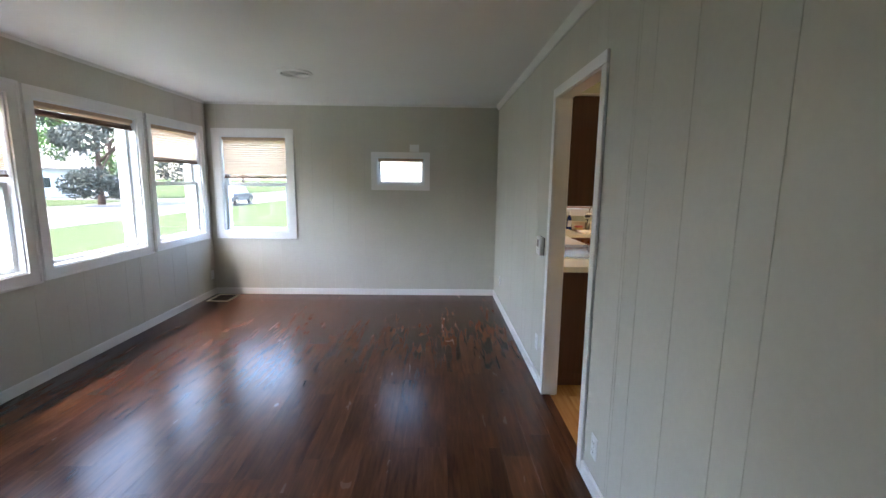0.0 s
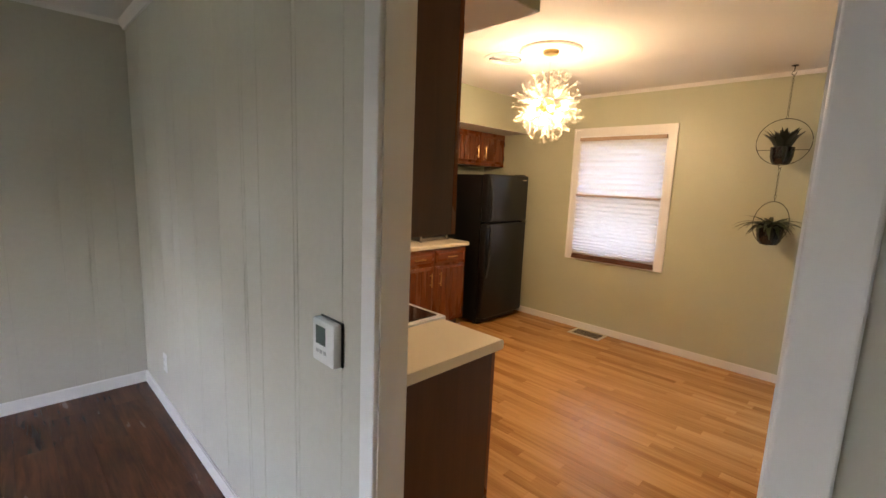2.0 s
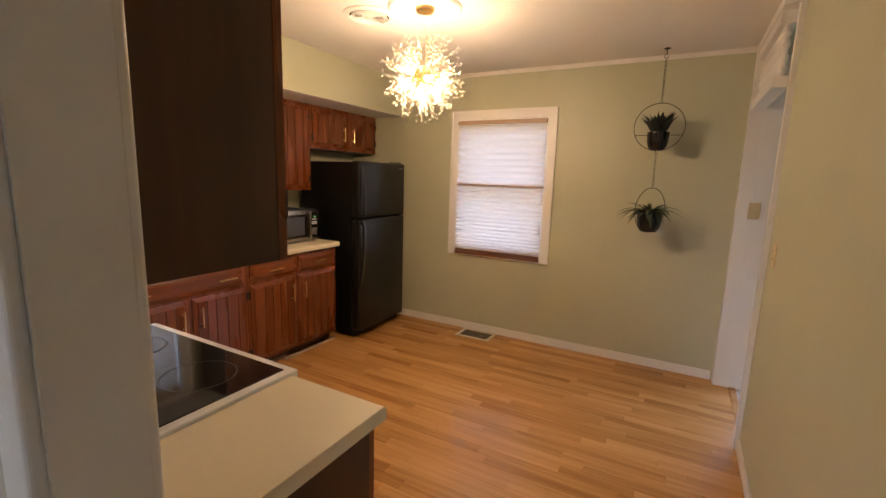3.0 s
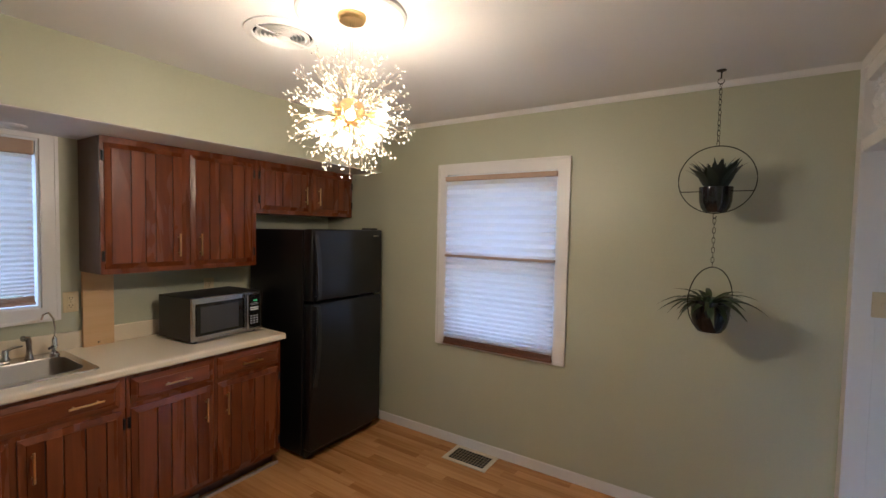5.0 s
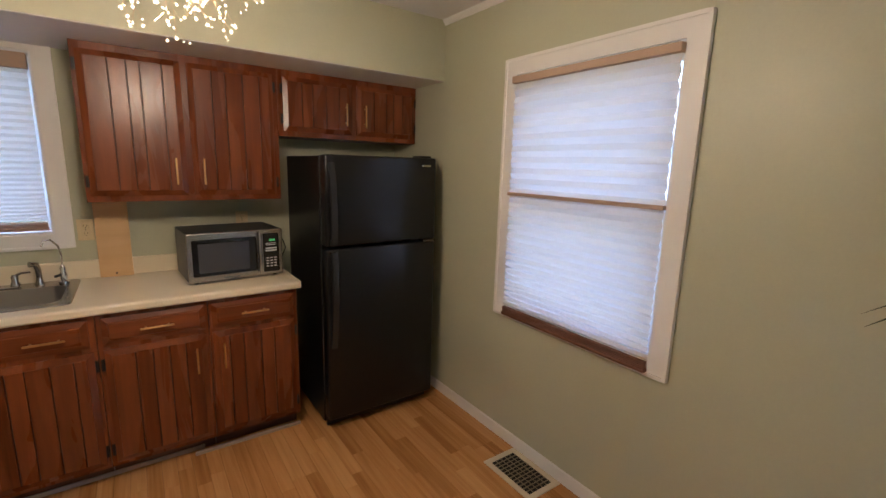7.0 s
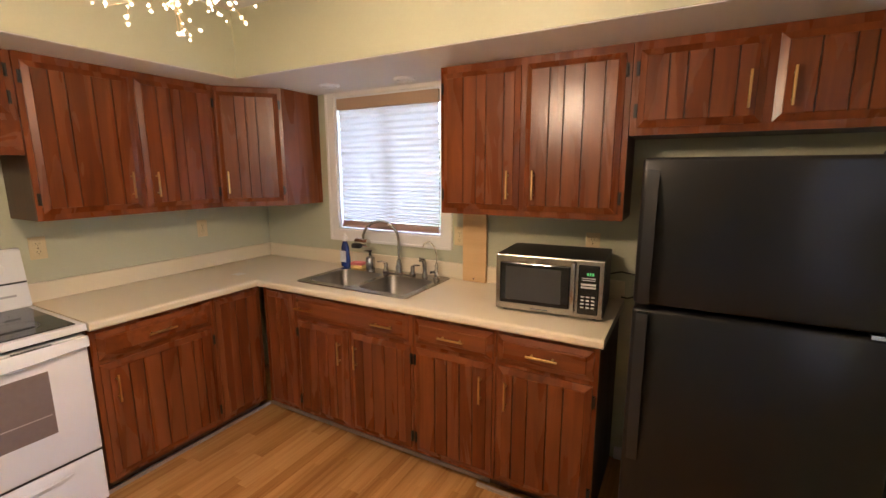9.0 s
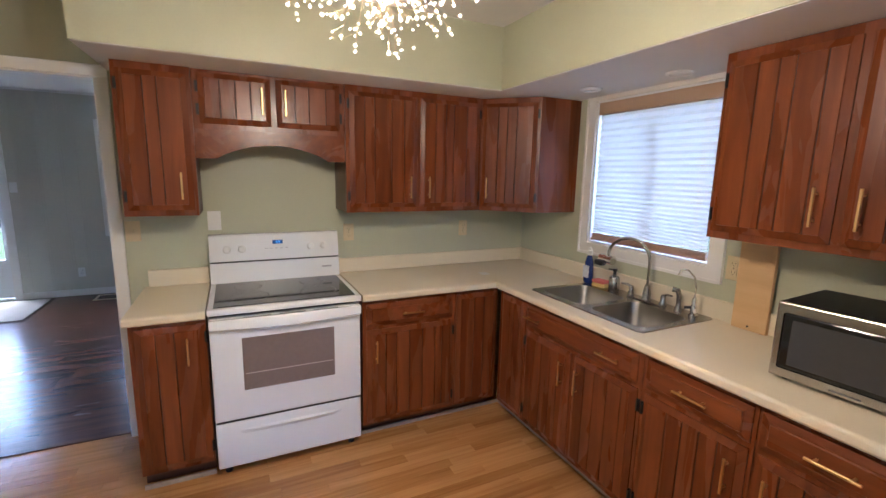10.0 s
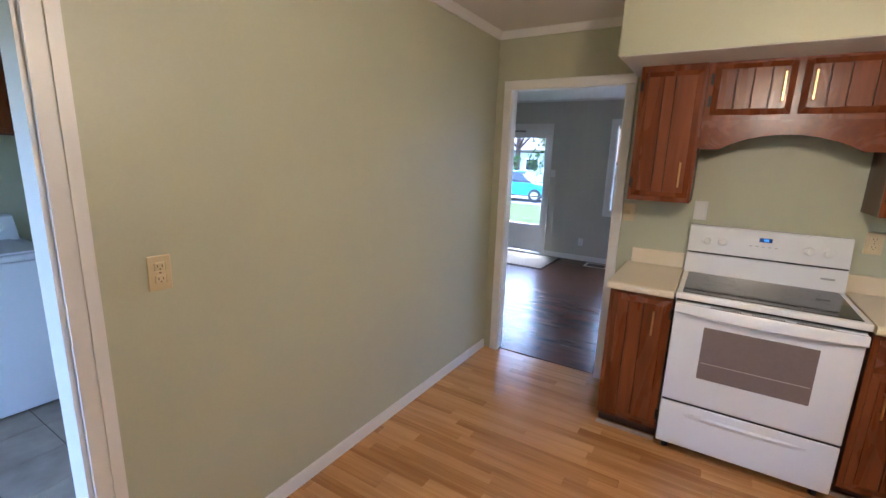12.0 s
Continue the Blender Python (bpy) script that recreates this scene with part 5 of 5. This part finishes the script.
chain("chain_link", up1, 0, 0, 2.074, CEIL - 0.068, M_IRON)
part("hook", tube([(0, 0, 1.736)] + [(0, 0.012 * math.sin(a), 1.724 + 0.012 * math.cos(a)) for a in [0.3 * i for i in range(0, 17)]], 0.002, 6), M_IRON, lo1, "", True)
chain("chain_link", lo1, 0, 0, 1.466, 1.713, M_IRON)

# ---- entrance door ----
fd = thing("door_1", "white storm door with a tall glass pane, closed", "door", on_wall("LW", FRONT[1]), "", "structure")
DW = FRONT[1] - FRONT[0]
bm = bmesh.new()
casing(bm, 0.0, DW, 0.0, FRONT[3], 0.058, 0.0005, 0.016, True)
part("door_casing", bm, M_TRIM, fd)
part("door_jamb", boxes((0, -0.21, 0, 0.02, -0.0005, FRONT[3]), (DW - 0.02, -0.21, 0, DW, -0.0005, FRONT[3]), (0.02, -0.21, FRONT[3] - 0.02, DW - 0.02, -0.0005, FRONT[3])), M_TRIM, fd)
g0, g1, h0, h1 = 0.078, DW - 0.125, 0.48, 1.885
leaf = part("door_leaf", boxes((0.022, -0.10, 0.02, g0, -0.065, 2.018), (g1, -0.10, 0.02, DW - 0.022, -0.065, 2.018), (g0, -0.10, 0.02, g1, -0.065, h0), (g0, -0.10, h1, g1, -0.065, 2.018)), M_VINYL, fd, "white painted leaf")
p = part("pane", boxes((g0, -0.085, h0, g1, -0.080, h1)), M_GLASS, leaf)
p.visible_shadow = False
for z in (1.658, 1.184, 0.945):
    part("glazing_bar", boxes((g0, -0.092, z - 0.007, g1, -0.070, z + 0.007)), M_IRON, leaf, "thin dark bar")
part("door_handle", soft(g1 - 0.10, -0.064, 0.535, g1 - 0.03, -0.035, 0.58, 0.006), M_BLACKPLASTIC, leaf, "small dark latch")
part("door_closer", tube([(0.42, -0.045, 1.985), (0.76, -0.045, 1.995)], 0.014, 12), M_STEEL, leaf, "door closer tube", True)
structure("threshold_front", soft(LW - 0.20, FRONT[0], -0.02, LW + 0.03, FRONT[1], 0.012, 0.004), M_TRIM, "pale sill of the entrance door", "threshold")
mat_ob = tagged(part("door_mat", soft(-2.60, 0.56, 0.0006, -1.72, 1.79, 0.009, 0.003), plain("beige_mat", (0.32, 0.31, 0.275), 0.95, vary=0.12, grain=160, relief=0.003)), "beige woven mat before the entrance door", "mat")
part("mat_border", boxes((-2.60, 0.548, 0.0006, -1.72, 0.56, 0.011), (-2.60, 1.79, 0.0006, -1.72, 1.802, 0.011), (-1.72, 0.548, 0.0006, -1.708, 1.802, 0.011)), plain("dark_mat_border", (0.05, 0.045, 0.04), 0.9), mat_ob, "dark bound edge")

# ---- back hall and laundry ----
structure("floor_hall", boxes((2.3, HS, -0.05, KE, KS - 0.0205, -0.004)), M_DUCT, "grey slate-look tile floor of the laundry", "floor")
M_TILE = plain("slate_tile", (0.36, 0.29, 0.22), 0.5, vary=0.4, grain=9, relief=0.001)
tile_mesh = mesh_of("tile", soft(-0.151, -0.151, -0.006, 0.151, 0.151, 0.0, 0.002, 1), M_TILE)
for i in range(8):
    for j in range(8):
        x, y = 2.455 + 0.306 * i, KS - 0.174 - 0.306 * j
        if x < KE and y > HS:
            o = new("tile", tile_mesh)
            o.parent = bpy.data.objects["floor_hall"]
            o.location = (x, y, 0)
structure("threshold_hall", soft(BACK[0], KS - 0.06, -0.003, BACK[1], KS - 0.015, 0.006, 0.002), M_OAKFLOOR, "oak strip between kitchen and hall", "threshold")
wm = thing("washing_machine", "white top-loading washing machine in the laundry", "washing machine", pose(3.30, -0.15, 0))
part("cabinet", soft(0, 0, 0.02, 0.69, 0.69, 0.905, 0.012, 3), M_ENAMEL, wm, "", True)
part("top_panel", soft(-0.004, -0.004, 0.910, 0.694, 0.702, 0.945, 0.012, 3), M_ENAMEL, wm, "", True)
part("lid", soft(0.06, 0.17, 0.9455, 0.63, 0.66, 0.957, 0.006), M_ENAMEL, wm, "white lid")
bm = bmesh.new()
prof = [(0.0, 0.946), (0.16, 0.946), (0.125, 1.03), (0.09, 1.09), (0.04, 1.10), (0.0, 1.10)]
ends = [[bm.verts.new((x, y, z)) for y, z in prof] for x in (0.02, 0.67)]
for i in range(6):
    bm.faces.new((ends[0][i], ends[0][(i + 1) % 6], ends[1][(i + 1) % 6], ends[1][i]))
bm.faces.new(ends[0]), bm.faces.new(ends[1][::-1])
con = part("console", bm, M_ENAMEL, wm, "sloping white control panel")
for x in (0.10, 0.22, 0.45):
    part("dial", lathe([(0.028, 0), (0.026, 0.018), (0, 0.019)], 20), M_WHITEPLASTIC, con, "", True).matrix_basis = pose(x, 0.128, 1.03, -65, 0, 0)
part("foot", boxes((0.03, 0.03, 0, 0.08, 0.66, 0.02), (0.61, 0.03, 0, 0.66, 0.66, 0.02)), M_BLACKPLASTIC, wm)
lc = thing("wall_cabinet", "dark wooden wall cabinet above the washing machine", "cabinet", pose(3.05, HS, 0))
part("body", boxes((0, 0.001, 1.60, 1.20, 0.30, 2.40)), M_CABSIDE, lc)
for k in range(3):
    plank_door(lc, 0.01 + k * 0.4, 1.61, 0.39 + k * 0.4, 2.39, 0.30, (0.05 + k * 0.4, 1.74), None, 40 + k)
bd = thing("door_2", "white back door with a tall glass pane", "door", on_wall("E", 1.20), "", "structure")
bm = bmesh.new()
casing(bm, 0.0, 0.96, 0.0, 2.05, 0.072, 0.0005, 0.018, True)
part("door_casing", bm, M_TRIM, bd)
lf = part("door_leaf", boxes((0.0, -0.14, 0.0, 0.13, -0.10, 2.05), (0.92, -0.14, 0.0, 0.96, -0.10, 2.05), (0.13, -0.14, 0.0, 0.92, -0.10, 0.12), (0.13, -0.14, 1.97, 0.92, -0.10, 2.05)), M_VINYL, bd, "white painted frame")
p = part("pane", boxes((0.13, -0.122, 0.12, 0.92, -0.117, 1.97)), M_GLASS, lf)
p.visible_shadow = False
part("door_handle", tube([(0.94, -0.10, 1.0), (0.94, -0.05, 1.0), (0.84, -0.05, 1.0)], 0.009, 10), M_STEEL, lf, "", True)


# ---- living room panelling: boards one by one over the wall core ----
def panelling(wall_ob, axis, face, sign, a0, a1, holes, seed):
    g = np.random.default_rng(seed)
    a = a0
    meshes = {}
    while a < a1 - 1e-4:
        w = float(g.choice([0.026, 0.13, 0.19, 0.26, 0.33], p=[0.25, 0.15, 0.2, 0.2, 0.2]))
        b = min(a + w, a1)
        if a1 - b < 0.03:
            b = a1
        for c0, c1, lo, hi in cells(a + 0.0009, b - 0.0009, 0.0, CEIL, holes):
            if c1 - c0 < 0.003:
                continue
            bm = bmesh.new()
            e = 0.0010
            s0, s1 = (c0 + (e if abs(c0 - a - 0.0009) < 1e-6 else 0)), (c1 - (e if abs(c1 - b + 0.0009) < 1e-6 else 0))
            back = face + sign * SKIN
            lowv = []
            for z in (lo, hi):
                for p, q in ((c0, back), (c1, back), (c1, face + sign * e), (s1, face), (s0, face), (c0, face + sign * e)):
                    lowv.append(bm.verts.new((q, p, z) if axis == "x" else (p, q, z)))
            for i in range(6):
                bm.faces.new((lowv[i], lowv[(i + 1) % 6], lowv[6 + (i + 1) % 6], lowv[6 + i]))
            bm.faces.new(lowv[:6]), bm.faces.new(lowv[6:])
            part("panel_board", bm, M_LIVING, wall_ob)
        a = b


panelling(bpy.data.objects["wall_west"], "x", LW, -1, LS, LN, [WIN_L, WIN_BIG, WIN_R, FRONT], 1)
panelling(bpy.data.objects["wall_north"], "y", LN, 1, LW, LE, [WIN_N, WIN_S], 2)
panelling(bpy.data.objects["wall_between"], "x", LE, 1, LS, LN, [DOOR], 3)


# ---- outside ----
GZ = -0.60
M_GRASS = dull(plain("lawn", (0.038, 0.050, 0.026), 0.9, vary=0.25, grain=6, relief=0.02))
M_ROAD = dull(plain("pale_concrete_road", (0.13, 0.128, 0.122), 0.85, vary=0.1, grain=3, relief=0.004))
M_SIDING = dull(plain("white_siding", (0.50, 0.51, 0.52), 0.6, vary=0.03))
M_ROOF = dull(plain("grey_shingle", (0.13, 0.125, 0.12), 0.9, vary=0.2, grain=12))
M_BARK = dull(plain("bark", (0.07, 0.05, 0.04), 0.9, vary=0.3, grain=14, relief=0.01))
M_FOLIAGE = dull(plain("green_foliage", (0.050, 0.085, 0.030), 0.7, vary=0.4, grain=2, relief=0))
M_PURPLE = dull(plain("bronze_maple_foliage", (0.050, 0.055, 0.048), 0.7, vary=0.4, grain=2, relief=0))
M_DARKGLASS = plain("car_glass", (0.02, 0.025, 0.03), 0.08, relief=0)
M_TYRE = plain("tyre", (0.015, 0.015, 0.015), 0.8)
structure("ground", boxes((-900, -900, GZ - 0.5, 900, 900, GZ)), M_GRASS, "mown lawn round the houses", "ground")
structure("road", boxes((-26.5, -400, GZ - 0.2, -15.4, 400, GZ + 0.02)), M_ROAD, "pale street in front of the house", "road")
structure("driveway", boxes((-60, 41.4, GZ - 0.2, -26.5, 45.2, GZ + 0.018)), M_ROAD, "pale concrete driveway across the street", "driveway")
structure("house_foundation", boxes((LW - 0.18, LS - 0.1, GZ - 0.3, KE + 0.18, LN + 0.18, -0.052)), M_ROAD, "concrete foundation of the house", "foundation")


def house(x, y, long, deep, high, turn, label):
    t = thing("house", label, "house", pose(x, y, GZ, 0, 0, turn), "houses across the street")
    w, d = long / 2, deep / 2
    part("wall", boxes((-w, -d, -0.2, w, d, high)), M_SIDING, t, "white sided walls")
    bm = bmesh.new()
    e = 0.5
    v = [bm.verts.new(c) for c in ((-w - e, -d - e, high), (w + e, -d - e, high), (w + e, d + e, high), (-w - e, d + e, high), (-w - e, 0, high + d * 0.55), (w + e, 0, high + d * 0.55))]
    for f in ((0, 1, 5, 4), (2, 3, 4, 5), (0, 4, 3), (1, 2, 5), (0, 3, 2, 1)):
        bm.faces.new([v[i] for i in f])
    part("roof", bm, M_ROOF, t, "grey shingle roof")
    for k in range(3):
        u = -w + long * (k + 0.7) / 3.4
        wd = part("window", boxes((u - 0.7, -d - 0.05, 0.9, u + 0.7, -d + 0.01, 2.1)), M_TRIM, t)
        part("pane", boxes((u - 0.6, -d - 0.06, 1.0, u + 0.6, -d - 0.045, 2.0)), M_DARKGLASS, wd)
    part("door", boxes((w - 1.6, -d - 0.05, 0, w - 0.7, -d + 0.01, 2.05)), M_VINYL, t)


house(-43, 49, 15, 9, 2.9, 90, "white single-storey house across the street")
house(-42, 16, 14, 9, 2.9, 90, "white single-storey house with grey roof")
house(-42, -12, 15, 9, 2.9, 90, "white single-storey house behind the trees")
house(18, 6, 12, 8, 2.9, 90, "white neighbouring house behind the kitchen")


def tree(x, y, high, spread, low, mat, seed, label, leaves=5200):
    t = thing("tree", label, "tree", pose(x, y, GZ), "trees")
    g = np.random.default_rng(seed)
    part("trunk", tube([(0, 0, -0.2), (0.05, 0, high * 0.25), (0.1, 0.1, high * 0.6)], 0.28, 10, taper=0.35), M_BARK, t, "", True)
    for k in range(7):
        a = 2 * math.pi * k / 7 + g.uniform(-0.3, 0.3)
        z = high * g.uniform(0.22, 0.5)
        r = spread * g.uniform(0.5, 0.85)
        part("limb", tube([(0.05, 0.05, z), (r * 0.5 * math.cos(a), r * 0.5 * math.sin(a), z + high * 0.16), (r * math.cos(a), r * math.sin(a), z + high * 0.24)], 0.10, 6, taper=0.3), M_BARK, t, "", True)
    blobs = []
    for k in range(34):
        a, u = g.uniform(0, 2 * math.pi), g.uniform(0, 1)
        z = low + (high - low) * u
        r = spread * math.sin(math.pi * min(0.97, 0.18 + 0.82 * u)) ** 0.6 * g.uniform(0.45, 1.0)
        blobs.append((r * math.cos(a), r * math.sin(a), z, g.uniform(0.14, 0.30) * spread))
    verts, faces = [], []
    for k in range(leaves):
        bx, by, bz, br = blobs[int(g.integers(len(blobs)))]
        d = g.normal(0, 1, 3)
        d = d / np.linalg.norm(d) * br * g.uniform(0.55, 1.05)
        c = np.array([bx, by, bz]) + d * np.array([1, 1, 0.8])
        p, q = g.normal(0, 1, 3), g.normal(0, 1, 3)
        s = g.uniform(0.07, 0.15) * (spread / 4) ** 0.5
        p, q = p / np.linalg.norm(p) * s, q / np.linalg.norm(q) * s
        n = len(verts)
        verts += [tuple(c - p), tuple(c + q * 0.6), tuple(c + p), tuple(c - q * 0.6)]
        faces.append((n, n + 1, n + 2, n + 3))
    me = bpy.data.meshes.new("crown")
    me.from_pydata(verts, [], faces)
    me.materials.append(mat)
    o = tagged(new("crown", me), "loose crown of small leaves", kind="stuff")
    o.parent = t
    return t


maple = tree(-25.3, 34.2, 10.5, 5.6, 0.9, M_PURPLE, 2, "broad bronze-leaved maple across the street", 30000)
oak = tree(-34, 4, 11, 6.0, 2.2, M_FOLIAGE, 4, "green shade tree across the street", 9000)
tree(-29, -10, 12, 6.5, 1.4, M_FOLIAGE, 5, "green shade tree across the street", 9000)
for tx, ty, tk in ((-33, 46, 20), (-31, -19, 120), (-55, 62, 75), (-58, 30, 140), (-56, 0, 200), (-57, -24, 260), (-30, 70, 310), (-60, -45, 90)):
    copy_thing(oak, pose(tx, ty, GZ, 0, 0, tk))


def car(x, y, turn, mat, label, tall=1.45):
    t = thing("car", label, "car", pose(x, y, GZ + 0.02, 0, 0, turn), "parked cars")
    bm = bmesh.new()
    prof = [(-2.2, 0.32), (-2.25, 0.62), (-2.1, 0.86), (-1.2, 0.93), (1.1, 0.93), (2.0, 0.80), (2.25, 0.60), (2.2, 0.32)]
    ends = [[bm.verts.new((a, s * 0.88, b)) for a, b in prof] for s in (-1, 1)]
    for i in range(8):
        bm.faces.new((ends[0][i], ends[0][(i + 1) % 8], ends[1][(i + 1) % 8], ends[1][i]))
    bm.faces.new(ends[0]), bm.faces.new(ends[1][::-1])
    bmesh.ops.bevel(bm, geom=list(bm.edges), offset=0.06, segments=2, affect="EDGES")
    part("body", bm, mat, t, "", True)
    bm = bmesh.new()
    prof = [(-1.75, 0.92), (-1.15, tall - 0.04), (-0.9, tall), (0.25, tall), (0.5, tall - 0.05), (1.25, 0.92)]
    ends = [[bm.verts.new((a, s * (0.82 if b < 1 else 0.66), b)) for a, b in prof] for s in (-1, 1)]
    for i in range(6):
        bm.faces.new((ends[0][i], ends[0][(i + 1) % 6], ends[1][(i + 1) % 6], ends[1][i]))
    bm.faces.new(ends[0]), bm.faces.new(ends[1][::-1])
    part("cabin_glass", bm, M_DARKGLASS, t)
    part("roof_panel", soft(-1.1, -0.67, tall - 0.02, 0.4, 0.67, tall + 0.02, 0.015), mat, t)
    for a in (-1.35, 1.4):
        for s in (-0.9, 0.72):
            wh = part("wheel", tube([(a, s, 0.33), (a, s + 0.18, 0.33)], 0.33, 20), M_TYRE, t)
            part("rim", tube([(a, s - 0.01, 0.33), (a, s + 0.19, 0.33)], 0.20, 16), M_STEEL, wh)
    part("tail_light", boxes((-2.27, -0.8, 0.64, -2.15, -0.5, 0.8), (-2.27, 0.5, 0.64, -2.15, 0.8, 0.8)), plain("red_lens", (0.5, 0.02, 0.015), 0.3, relief=0) if "red_lens" not in bpy.data.materials else bpy.data.materials["red_lens"], t)
    part("headlight", boxes((2.12, -0.8, 0.6, 2.24, -0.5, 0.76), (2.12, 0.5, 0.6, 2.24, 0.8, 0.76)), M_CHROME, t)


car(-17.2, -5.2, 92, plain("teal_car_paint", (0.05, 0.30, 0.36), 0.25, vary=0.02, relief=0), "teal car parked on the street")
car(-30.9, 43.3, 5, plain("white_car_paint", (0.75, 0.75, 0.76), 0.25, vary=0.02, relief=0), "white car parked on a driveway")
car(-16.4, 36.5, 92, plain("dark_blue_car_paint", (0.02, 0.025, 0.05), 0.25, vary=0.02, relief=0), "dark blue truck parked beyond the lawn", 1.75)


# ---- floors: boards one by one ----
def boards(floor, name, mats, x0, x1, y0, y1, width, lengths, gap, cap, near):
    rng = np.random.default_rng(7)
    bm = bmesh.new()
    w = (width - gap) / 2
    c = 0.0004
    for y in (-0.5, 0.5):
        for x, z in ((-w, -0.008), (w, -0.008), (w, -c), (w - c, 0), (-w + c, 0), (-w, -c)):
            bm.verts.new((x, y, z))
    bm.verts.ensure_lookup_table()
    v = bm.verts
    for i in range(6):
        bm.faces.new((v[i], v[(i + 1) % 6], v[6 + (i + 1) % 6], v[6 + i]))
    bm.faces.new([v[i] for i in range(6)]), bm.faces.new([v[6 + i] for i in range(6)])
    me = mesh_of(name, bm, mats)
    spots = []
    x = x0
    while x < x1 - 1e-3:
        wide = min(width, x1 - x)
        y = y0 - rng.uniform(0, lengths[1])
        while y < y1:
            long = rng.uniform(*lengths)
            a, b = max(y, y0), min(y + long, y1)
            if b - a > 0.02:
                spots.append((x + wide / 2, (a + b) / 2, wide / width, b - a - gap))
            y += long
        x += width
    spots.sort(key=lambda s: (s[0] - near[0]) ** 2 + (s[1] - near[1]) ** 2)
    for sx, sy, k, long in spots[:cap]:
        ob = new(name, me)
        ob.parent = floor
        ob.location, ob.scale = (sx, sy, 0), (k, long, 1)
    rest = bmesh.new()
    for sx, sy, k, long in spots[cap:]:
        box(rest, sx - w * k, sy - long / 2, -0.008, sx + w * k, sy + long / 2, 0)
    if spots[cap:]:
        far = part("far_boards", rest, mats, floor)
        tagged(far, kind="stuff")


floor = structure("floor", boxes((LW, LS, -0.05, LE + 0.02, LN, -0.004)), M_SUBFLOOR, "dark walnut plank floor of the living room", "floor")
boards(floor, "plank", M_DARKFLOOR, LW, LE, LS, LN, 0.1565, (0.7, 1.22), 0.0004, 300, (-0.5, 3.5))
floor2 = structure("floor_kitchen", boxes((LE + 0.02, KS, -0.05, KE, KN, -0.004)), M_SUBFLOOR, "honey oak strip floor of the kitchen", "floor")
boards(floor2, "strip", M_OAKFLOOR, LE + 0.045, KE, KS - 0.02, KN, 0.066, (0.35, 0.95), 0.0008, 300, (2.9, 3.9))
